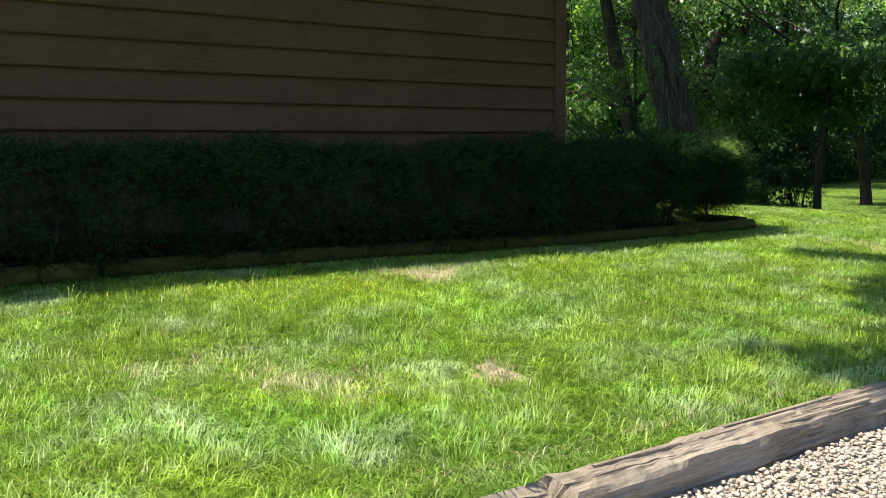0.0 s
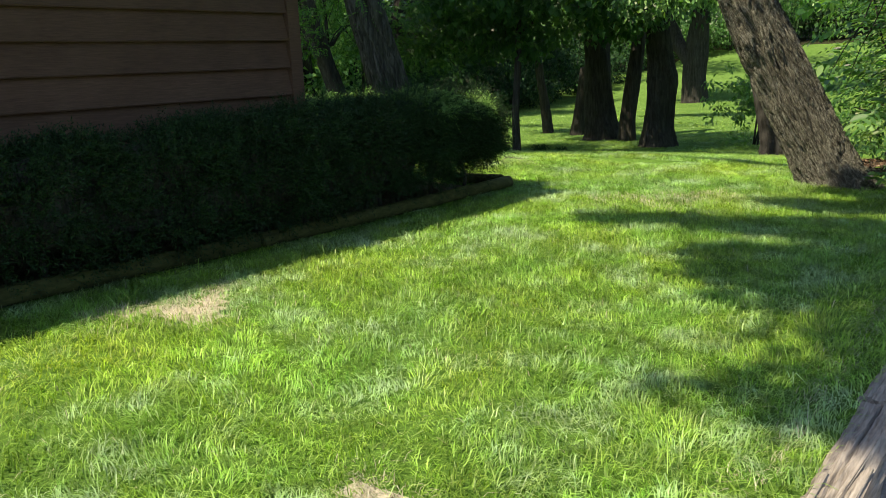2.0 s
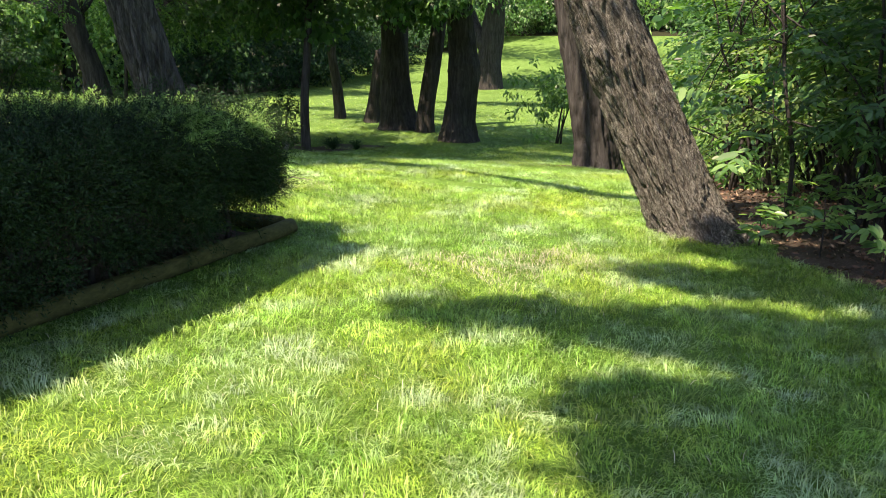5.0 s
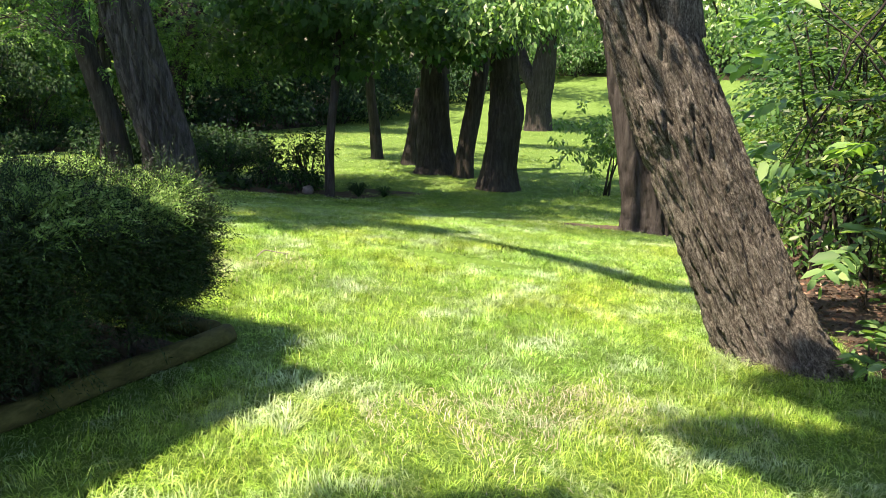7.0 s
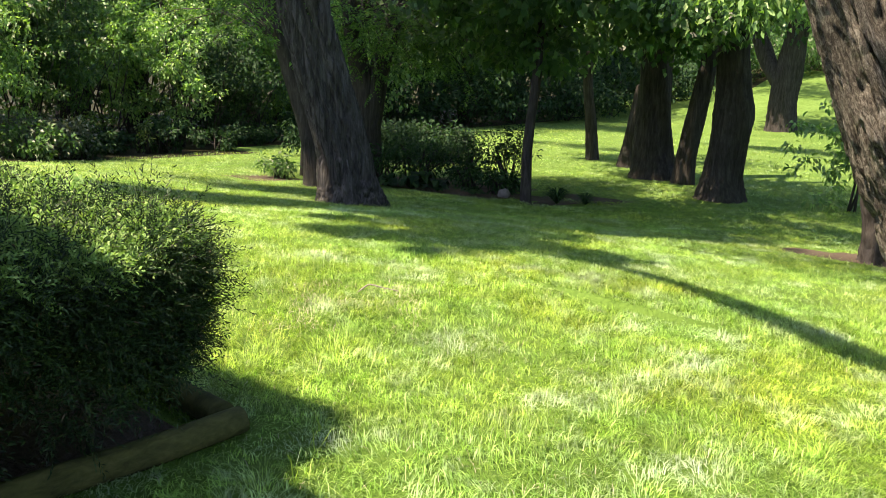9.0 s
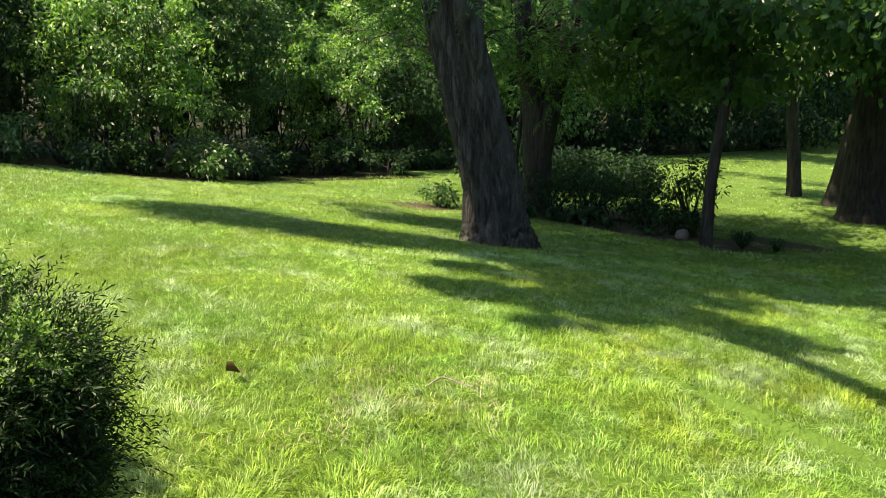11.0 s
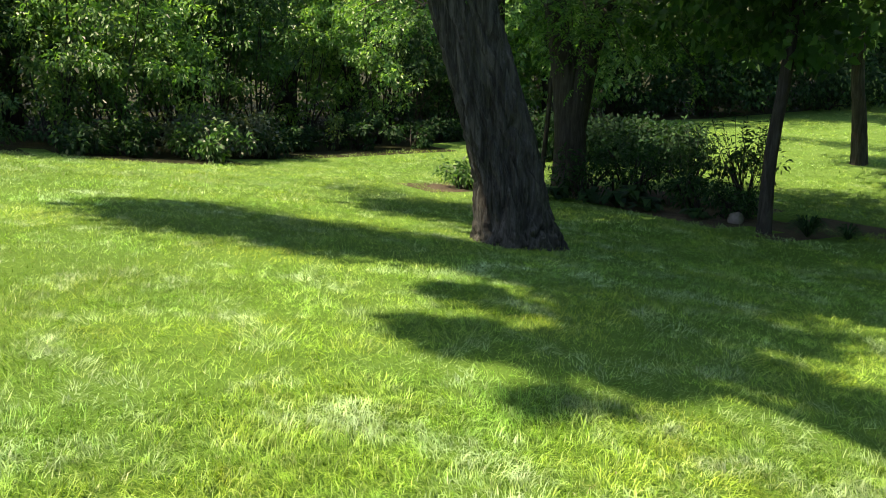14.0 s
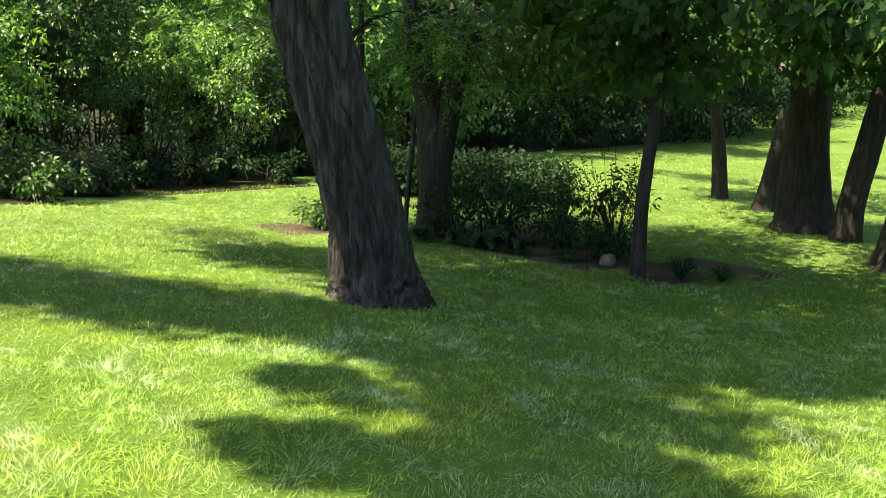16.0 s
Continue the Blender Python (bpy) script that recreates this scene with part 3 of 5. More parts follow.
# ---- house ----
def build_house():
    gz = 0.55
    x, y0, y1 = -7.3, -8.0, 6.62
    house = thing("house", (x, y0, gz), "single-storey house with dark brown stained lap siding", "house")
    top = 3.02
    part("wall", box(-7.6, 0, 0.0, -0.05, y1 - y0, top), M_SIDING, house, "brown sheathing behind the boards")
    part("foundation", box(-7.62, -0.02, -0.7, -0.035, y1 - y0 + 0.02, 0.12), M_CONCRETE, house, "grey concrete foundation")
    # boards: thick lower edge, thin upper edge, lapped
    lap = 0.2286
    first = 1.66 - gz - 5 * lap
    for k in range(16):
        z = first + k * lap
        if z > top - 0.05:
            break
        bm = bmesh.new()
        prof = [(0.036, z + 0.005), (0.041, z - 0.003), (0.036, z - 0.012), (-0.05, z - 0.001), (-0.05, z + lap + 0.01), (-0.012, z + lap + 0.01)]
        ends = []
        for yy in (0.0, y1 - y0):
            ends.append([bm.verts.new((px, yy, pz)) for px, pz in prof])
        n = len(prof)
        for i in range(n):
            bm.faces.new((ends[0][i], ends[0][(i + 1) % n], ends[1][(i + 1) % n], ends[1][i]))
        bm.faces.new(ends[0][::-1])
        bm.faces.new(ends[1])
        bmesh.ops.recalc_face_normals(bm, faces=bm.faces[:])
        part("board", bm, M_SIDING, house)
        bm = box(-7.6, y1 - y0 - 0.005, z, -0.05, y1 - y0 + 0.02, z + lap - 0.012)
        part("board", bm, M_SIDING, house)
    part("corner_trim", box(-0.05, y1 - y0 - 0.01, -0.02, 0.05, y1 - y0 + 0.13, top, 0.004), M_SIDING, house, "dark brown corner board")
    part("corner_trim", box(-0.14, y1 - y0 + 0.022, -0.02, -0.052, y1 - y0 + 0.132, top, 0.004), M_SIDING, house, "dark brown corner board")
    # roof with overhang
    L = y1 - y0
    bm = bmesh.new()
    over, rise = 0.78, 1.7
    xm, x_in, x_out = -3.82, -7.65 - over, over
    hip = 3.8
    eaves = [(x_out, -0.4), (x_out, L + 0.08), (x_in, L + 0.08), (x_in, -0.4)]
    rows = []
    for dz in (0.0, 0.155):
        rows.append([bm.verts.new((a, b, top + dz)) for a, b in eaves] + [bm.verts.new((xm, -0.4 + hip, top + rise + dz)), bm.verts.new((xm, L - hip, top + rise + dz))])
    for r in rows:
        for f in ((0, 1, 5, 4), (1, 2, 5), (2, 3, 4, 5), (3, 0, 4)):
            bm.faces.new([r[k] for k in f])
    for k in range(4):
        bm.faces.new((rows[0][k], rows[0][(k + 1) % 4], rows[1][(k + 1) % 4], rows[1][k]))
    bmesh.ops.recalc_face_normals(bm, faces=bm.faces[:])
    part("roof", bm, M_ROOF, house, "dark shingled hip roof")
    part("fascia", box(over - 0.02, -0.4, top - 0.06, over + 0.012, L + 0.09, top + 0.15, 0.003), M_SIDING, house, "brown fascia board")


build_house()


# ---- edging ----
def rough_beam(rng, length, w, h, seg=40, wear=0.012):
    """A weathered squared beam along y with worn, split edges."""
    prof = []
    r = min(0.03, h * 0.3)
    for cx, cz, a0 in ((w / 2 - r, h - r, 0), (-w / 2 + r, h - r, 90), (-w / 2 + r, r, 180), (w / 2 - r, r, 270)):
        for k in range(3):
            a = radians(a0 + 45 * k)
            prof.append((cx + r * math.cos(a), cz + r * math.sin(a)))
    extra = []
    for i, p in enumerate(prof):
        extra.append(p)
        q = prof[(i + 1) % len(prof)]
        if math.dist(p, q) > 0.05:
            for t in (0.06, 0.12, 0.19, 0.26, 0.32, 0.39, 0.45, 0.52, 0.58, 0.65, 0.71, 0.78, 0.84, 0.91):
                extra.append((p[0] + (q[0] - p[0]) * t, p[1] + (q[1] - p[1]) * t))
    prof = np.array(extra)
    n = len(prof)
    ys = np.linspace(0, length, seg + 1)
    groove = rng.normal(size=n) * wear * 0.14
    cracks = [(int(rng.integers(n)), rng.uniform(0, length), rng.uniform(0.3, 0.9), rng.uniform(0.008, 0.02) * min(1.0, h / 0.25)) for _ in range(18)]
    bm = bmesh.new()
    rings = []
    for k, yy in enumerate(ys):
        walk_on = 0.92 if k else 0
        drift = walk_on * drift + rng.normal(size=n) * wear * 0.09 if k else rng.normal(size=n) * wear * 0.2
        g = groove + drift
        for i, at, half, deep in cracks:
            g[i] -= deep * max(0.0, 1 - ((yy - at) / half) ** 2)
        mid = np.array([0, h / 2])
        d = prof - mid
        d = d / np.linalg.norm(d, axis=1)[:, None]
        lumpy = [0.05 * h * noise.noise(Vector((q[0] * 9.0, q[1] * 9.0, yy * 5.0))) + 0.03 * h * noise.noise(Vector((q[0] * 20.0, q[1] * 20.0, yy * 17.0))) for q in prof]
        p = prof + d * (g + lumpy)[:, None]
        sag = 0.008 * math.sin(yy * 3.0)
        rings.append([bm.verts.new((a + sag, yy + (rng.normal() * 0.008 if k in (0, seg) else 0), c)) for a, c in p])
    for a, b in zip(rings, rings[1:]):
        for i in range(n):
            bm.faces.new((a[i], a[(i + 1) % n], b[(i + 1) % n], b[i]))
    bm.faces.new(rings[0][::-1])
    bm.faces.new(rings[-1])
    bmesh.ops.recalc_face_normals(bm, faces=bm.faces[:])
    return bm


def build_edging():
    rng = np.random.default_rng(5)
    for y, length, dz, dx in ((0.3, 1.72, -0.04, -0.015), (2.07, 2.13, -0.02, -0.03), (4.23, 2.3, -0.015, -0.05)):
        at = (-2.08 + dx, y, float(ground_z(-2.2, y + length / 2)) - 0.215 + dz)
        tie = thing("landscape_timber", at, "weathered grey wooden landscape timber between lawn and gravel", "timber edging", "timber edging along the gravel")
        part("beam", rough_beam(rng, length, 0.17, 0.25, 90), M_TIE, tie)
        for k in range(5):
            ln = rng.uniform(0.35, 0.8)
            chip = part("splinter", rough_beam(rng, ln, rng.uniform(0.014, 0.03), 0.016, 16, 0.004), M_TIE, tie, "grey split sliver along the grain")
            chip.location = (rng.uniform(-0.065, 0.065), rng.uniform(0.1, length - ln - 0.1), 0.242)
            chip.rotation_euler = (0, 0, rng.normal() * 0.02)
        z0, z1 = float(ground_z(-2.2, y)), float(ground_z(-2.2, y + length))
        tie.rotation_euler = (math.atan2(z1 - z0, length), 0, 0)
    for y, length in ((-1.5, 3.3), (1.85, 3.35), (5.25, 3.42)):
        pts = [(-6.36 + 0.012 * math.sin(3 * k), y + length * k / 8, float(ground_z(-6.36, y + length * k / 8)) + 0.055) for k in range(9)]
        V, F = tube(np.array(pts) - pts[0], [0.062] * 9, 14, 4, 0.05, int(y * 7) + 40, 0.06)
        solo("edging_log", tube_mesh("edging_log", [(V, F)]), M_LOG, "mossy round log edging at the foot of the hedge", "log edging", pts[0],
             group="log edging round the hedge bed")
    pts = [(-6.42 - 0.16 * k, 8.62 + 0.01 * k, float(ground_z(-6.4, 8.6)) + 0.07) for k in range(24)]
    V, F = tube(np.array(pts) - pts[0], [0.062] * 24, 14, 4, 0.05, 77, 0.06)
    solo("edging_log", tube_mesh("edging_log", [(V, F)]), M_LOG, "mossy round log edging across the end of the hedge bed", "log edging", pts[0],
         group="log edging round the hedge bed")


build_edging()


# ---- hedge ----
def build_hedge():
    rng = np.random.default_rng(21)
    x0, x1, y0, y1, zt = -7.12, -6.12, -4.0, 8.58, 1.54
    base = (-6.6, 2.0, 0.55)
    hedge = thing("yew_hedge", base, "clipped dark green yew hedge along the house wall", "hedge")

    def skin(n, ylo, yhi):
        """Points on the hedge's rounded skin, and the way out of it."""
        hgt, wid, ln = zt - 0.72, x1 - x0, yhi - ylo
        last = yhi >= y1
        areas = np.array([hgt * ln, hgt * 1.0 if last else 0, wid * ln, hgt * wid * 1.3 if last else 0])
        which = rng.choice(4, n, p=areas / areas.sum())
        u, v = rng.uniform(size=n), rng.uniform(size=n)
        y = np.where(which == 1, yhi - u, ylo + ln * u)
        P, N = np.zeros((n, 3)), np.zeros((n, 3))
        z = 0.72 + 0.20 * np.clip((y - 7.8) / 0.5, 0, 1) * (1 - v) + hgt * v + 0.10 * np.clip((y - 4.5) / 2.5, 0, 1) * (1 - v)
        for k, (px, py, pz, nn) in enumerate(((np.full(n, x1), y, z, (1, 0, 0.1)), (np.full(n, x0), y, z, (-1, 0, 0.1)),
                                              (x0 + wid * v, y, np.full(n, zt), (0, 0, 1)), (x0 + wid * u, np.full(n, y1), z, (0, 1, 0.1)))):
            s = which == k
            P[s] = np.stack([px, py, pz], 1)[s]
            N[s] = nn
        # rounded shoulders and a skirt that draws in
        cx = (x0 + x1) / 2
        up = np.clip((P[:, 2] - (zt - 0.2)) / 0.2, 0, 1)
        side = np.clip((np.abs(P[:, 0] - cx) - (wid / 2 - 0.2)) / 0.2, 0, 1)
        endw = np.clip((P[:, 1] - (y1 - 0.22)) / 0.22, 0, 1)
        N[:, 2] += 0.9 * up * np.maximum(side, endw)
        N[:, 0] += 0.8 * side * up * np.sign(P[:, 0] - cx)
        N[:, 1] += 0.8 * endw * up
        P[:, 2] -= 0.08 * side**2 * up + 0.09 * endw**2 * up
        low = np.clip((0.98 - P[:, 2]) / 0.3, 0, 1)
        P[:, 0] = cx + (P[:, 0] - cx) * (1 - 0.34 * low**1.3 - 0.15 * up**2)
        P[:, 1] -= endw * (0.42 * low**1.2 + 0.06 * (1 - up))
        corner = np.clip((P[:, 1] - 7.75) / 0.83, 0, 1) ** 2
        P[:, 0] -= 0.32 * corner * np.clip((P[:, 0] - cx) / 0.5, 0, 1)
        wave = 0.04 * np.sin(2.3 * P[:, 1] + 1.1) * np.sin(3.1 * P[:, 2] + 0.7 * P[:, 1]) + 0.025 * np.sin(7 * P[:, 1] + 4 * P[:, 0])
        return P + N * wave[:, None], unit(N)

    def wing(n):
        """Points on the arm that turns behind the house: its top and its outer side."""
        top = rng.uniform(size=n) < 0.55
        x = rng.uniform(-11.0, -7.0, n)
        v = rng.uniform(size=n)
        P = np.where(top[:, None], np.stack([x, 7.35 + 1.22 * v, np.full(n, zt)], 1), np.stack([x, np.full(n, y1 - 0.1), 0.75 + (zt - 0.75) * v], 1))
        N = np.where(top[:, None], np.array([0, 0, 1.0]), np.array([0, 1.0, 0.1]))
        return P + N * (0.04 * np.sin(2.6 * P[:, 0]) * np.sin(3 * P[:, 1]))[:, None], N

    def bunches(P, N, shoots, needles, reach, proud, spread=0.62, short=1.0, wide=0.0054):
        """Bunches of shoots that fan out from the twigs behind the skin, each shoot with needles in two ranks."""
        n = len(P)
        lump = np.array([0.07 * noise.noise(Vector(p) * 6.0) + 0.045 * noise.noise(Vector(p) * 13.0) for p in P])
        root = P - N * 0.13 + N * (rng.uniform(*proud, n) * 0.6 + lump)[:, None]
        b = np.repeat(np.arange(n), shoots)
        m = len(b)
        way = unit(N[b] + rng.normal(size=(m, 3)) * spread + np.array([0, 0, 0.18]))
        size = reach * rng.uniform(0.65, 1.2, (m, 1)) * rng.uniform(0.8, 1.15, (n, 1))[b]
        k = np.repeat(np.arange(m), needles)
        t = np.tile(np.linspace(0.18, 1, needles), m)[:, None]
        side = unit(np.cross(way, rng.normal(size=(m, 3))))
        sgn = np.where(np.tile(np.arange(needles), m) % 2, 1, -1)[:, None]
        at = root[b][k] + way[k] * size[k] * t + np.array([0, 0, -0.03]) * t**2
        w = way[k] * 0.7 + side[k] * sgn * (1.05 - 0.5 * t) + rng.normal(size=(m * needles, 3)) * 0.15
        return leaf_quads(rng, at, w, rng.uniform(0.020, 0.030, m * needles) * short, wide, 0.1, 0.15)

    bits, young = [], []
    P, N = wing(560)
    bits.append(bunches(P, N, 10, 12, 0.17, (-0.02, 0.07)))
    for ylo, yhi, per, shoots, needles in ((y0, 0.4, 64, 10, 10), (0.4, 4.5, 90, 12, 12), (4.5, 6.8, 100, 13, 13), (6.8, y1, 140, 14, 16)):
        area = (yhi - ylo) * 1.9 + (1.8 if yhi >= y1 else 0)
        P, N = skin(int(area * per), ylo, yhi)
        bits.append(bunches(P, N, shoots, needles, 0.17, (-0.05, 0.07), wide=0.0054 if yhi >= y1 else 0.0075))
        P, N = skin(int(area * per * 0.6), ylo, yhi)
        P = P - N * rng.uniform(0.06, 0.26, (len(P), 1))
        bits.append(bunches(P, N, 8, 10, 0.2, (-0.05, 0.0), 1.0, 1.3, 0.009))
    # shoots that stick out past the clipping, most of them at the free end
    P, N = skin(900, 6.6, y1)
    keep = (P[:, 1] > 8.1) | (N[:, 2] > 0.5)
    bits.append(bunches(P[keep], N[keep] * (1, 1, 0.6), 2, 22, 0.27, (0.0, 0.06), 0.4))
    # kept to the part of the top that sun strikes, brightness in the colour
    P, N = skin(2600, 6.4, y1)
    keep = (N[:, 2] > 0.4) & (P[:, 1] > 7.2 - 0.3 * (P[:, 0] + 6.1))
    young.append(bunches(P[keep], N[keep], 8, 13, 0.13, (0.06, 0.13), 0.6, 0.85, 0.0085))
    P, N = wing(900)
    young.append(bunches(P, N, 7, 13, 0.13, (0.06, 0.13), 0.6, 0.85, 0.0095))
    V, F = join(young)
    part("sunlit_new_growth", np_mesh("sunlit_new_growth", V - base, F), M_YEW_TIP, hedge, "pale young shoots, brightened for sun, on the clipped top")
    V, F = join(bits)
    part("foliage", np_mesh("foliage", V - base, F), M_YEW, hedge, "dense dark yew needles")
    # inner twiggy mass that keeps the light out
    bm = bmesh.new()
    ring = []
    ys = np.linspace(y0, y1 - 1.5, 60)
    for yy in ys:
        row = []
        for a in np.linspace(0, 2 * np.pi, 18, endpoint=False):
            c, s = math.cos(a), math.sin(a)
            k = (abs(c) ** 4 + abs(s) ** 4) ** -0.25
            w = 0.24 * (1 + 0.12 * math.sin(4 * yy + 3 * a) + 0.08 * math.sin(9 * yy - 2 * a))
            row.append(bm.verts.new((-6.62 + c * k * w - base[0], yy - base[1], 1.13 + s * k * 0.29 - base[2])))
        ring.append(row)
    for a, b in zip(ring, ring[1:]):
        for i in range(18):
            bm.faces.new((a[i], a[(i + 1) % 18], b[(i + 1) % 18], b[i]))
    bm.faces.new(ring[0][::-1])
    bm.faces.new(ring[-1])
    cx = [bm.verts.new((xx - base[0], yy - base[1], zz - base[2])) for xx in (-11.0, -7.0) for yy, zz in ((7.4, 0.9), (8.0, 0.9), (8.0, 1.38), (7.4, 1.38))]
    for k in range(4):
        bm.faces.new((cx[k], cx[(k + 1) % 4], cx[4 + (k + 1) % 4], cx[4 + k]))
    bm.faces.new(cx[3::-1])
    bm.faces.new(cx[4:])
    bmesh.ops.recalc_face_normals(bm, faces=bm.faces[:])
    part("twig_core", bm, M_BARK_DARK, hedge, "dark twiggy inside of the hedge")
    for k in range(26):
        yy = 0.2 + k * 0.315 + rng.uniform(-0.1, 0.1)
        xx = -6.62 + rng.uniform(-0.2, 0.22)
        foot = np.array([xx, yy, float(ground_z(xx, yy)) - 0.05])
        pts = [foot, foot + (rng.uniform(-0.06, 0.06), rng.uniform(-0.08, 0.08), 0.25), foot + (rng.uniform(-0.15, 0.15), rng.uniform(-0.15, 0.15), 0.6)]
        part("stem", tube_mesh("stem", [tube(np.array(pts) - base, [0.022, 0.018, 0.012], 7, 4)]), M_BARK_DARK, hedge)


build_hedge()


# ---- trees ----
def pinnate(rng, n, at, way, leaflets, length, leaf, shape=leaf_quads):
    """Feather leaves: pairs of leaflets along a drooping stalk."""
    way = unit(way)
    side = unit(np.cross(way, np.array([0, 0, 1.0]) + rng.normal(size=(n, 3)) * 0.25))
    k = np.repeat(np.arange(n), leaflets)
    i = np.tile(np.arange(leaflets), n)
    t = ((i // 2) * 2 + 1.5) / leaflets
    sg = np.where(i % 2, 1.0, -1.0)
    last = i == leaflets - 1
    sg[last] = 0
    L = np.broadcast_to(length, n)[k]
    p = at[k] + way[k] * (L * t)[:, None] + np.array([0, 0, -1.0]) * (L * 0.3 * t**2)[:, None]
    w = side[k] * sg[:, None] + way[k] * 0.55 + np.array([0, 0, -0.3]) + rng.normal(size=(n * leaflets, 3)) * 0.12
    s = leaf * rng.uniform(0.8, 1.2, n * leaflets) * (0.75 + 0.5 * np.sin(np.pi * np.clip(t, 0, 1)))
    return shape(rng, p, w, s, s * 0.38, 0.12, 0.15)


def crown_mesh(name, seed, base, eggs, length, width, per=26, clump=0.55, flat=0.7):
    """eggs: (centre, size, number of clumps)."""
    rng = np.random.default_rng(seed)
    C = np.vstack([egg_points(rng, n, c, s) for c, s, n in eggs])
    V, F = cluster_leaves(rng, C, rng.uniform(0.6, 1.3, len(C)) * clump, per, length, width, flat)
    return np_mesh(name, V - np.asarray(base), F), C


def limb(rng, a, b, r0, r1, sag=0.0, wob=0.15, n=6):
    a, b = np.asarray(a, float), np.asarray(b, float)
    t = np.linspace(0, 1, n)[:, None]
    L = np.linalg.norm(b - a)
    P = a + (b - a) * t + np.sin(np.pi * t) * np.array([0, 0, sag]) + rng.normal(size=(n, 3)) * wob * L * 0.08 * np.sin(np.pi * t)
    return P, np.linspace(r0, r1, n)


def build_tree(at, trunk_pts, trunk_r, label, seed, eggs=(), limbs=(), leaf=(0.12, 0.07), mat=M_LEAF, bark=M_BARK_DARK, sides=28, steps=10,
               rough=0.05, flute=0.10, ridge=0.0, per=26, clump=0.55, name="tree", group="", crown_label="green leafy crown", sprays=(), spray_mat=None, tips=()):
    """A tree with its trunk, limbs and crown; places are in the world, at is the foot."""
    rng = np.random.default_rng(seed)
    at = np.array([at[0], at[1], float(ground_z(at[0], at[1]))])
    tree = thing(name, at, label, "tree", group)
    P = np.array([(at[0] + dx, at[1] + dy, at[2] + h) for dx, dy, h in trunk_pts])
    V, F = tube(P - at, trunk_r, sides, steps, rough, seed, flute)
    if ridge:
        V = ridged(V, (len(V) - 2) // sides, sides, ridge, 11.0, 1.1, seed)
    part("trunk", tube_mesh("trunk", [(V, F)]), bark, tree)
    for (a, b, r0, r1, sag) in limbs:
        Q, R = limb(rng, a, b, r0, r1, sag)
        part("limb", tube_mesh("limb", [tube(Q - at, R, 10, 4, 0.05, seed + 3, 0.05)]), bark, tree)
    if eggs:
        me, C = crown_mesh("crown", seed + 9, at, eggs, leaf[0], leaf[1], per, clump)
        twigs = []
        top = P[-1]
        for c in C[:: max(1, len(C) // 24)]:
            s = top if not limbs else min([np.asarray(l[1], float) for l in limbs] + [top], key=lambda q: np.linalg.norm(q - c))
            if np.linalg.norm(s - c) > 7:
                continue
            Q, R = limb(rng, s, c, 0.03, 0.008, 0.1)
            twigs.append(tube(Q - at, R, 5, 1))
        if twigs:
            part("twig_work", tube_mesh("twig_work", twigs), bark, tree, kind="stuff")
        part("crown", me, mat, tree, crown_label)
    if tips:
        me, C = crown_mesh("outer_boughs", seed + 17, at, tips, leaf[0], leaf[1], 30, 0.22)
        part("outer_boughs", me, mat, tree, "leafy tips of the long outer boughs")
    if sprays:
        # low boughs with feather leaves, each on its own drooping stem
        bits, stems = [], []
        for c, size, n in sprays:
            c = np.asarray(c, float)
            root = P[-1] * 0.35 + P[len(P) // 2] * 0.65
            m = max(3, n // 9)
            for b in egg_points(rng, m, c, size, 0.2):
                Q, R = limb(rng, root + (b - root) * 0.15, b, 0.022, 0.005, 0.45)
                stems.append(tube(Q - at, R, 5, 2))
                k = max(4, n // m)
                q = b + rng.normal(size=(k, 3)) * np.array([0.32, 0.32, 0.16])
                w = (q - b) * (1, 1, 0.3) + unit(b - root) * 0.25 + rng.normal(size=(k, 3)) * 0.12
                bits.append(pinnate(rng, k, q - at, w, 13, rng.uniform(0.26, 0.42, k), 0.075))
        V, F = join(bits)
        part("hanging_foliage", np_mesh("hanging_foliage", V, F), spray_mat or mat, tree, "low drooping boughs of feathered leaves")
        part("bough_work", tube_mesh("bough_work", stems), bark, tree, kind="stuff")
    return tree


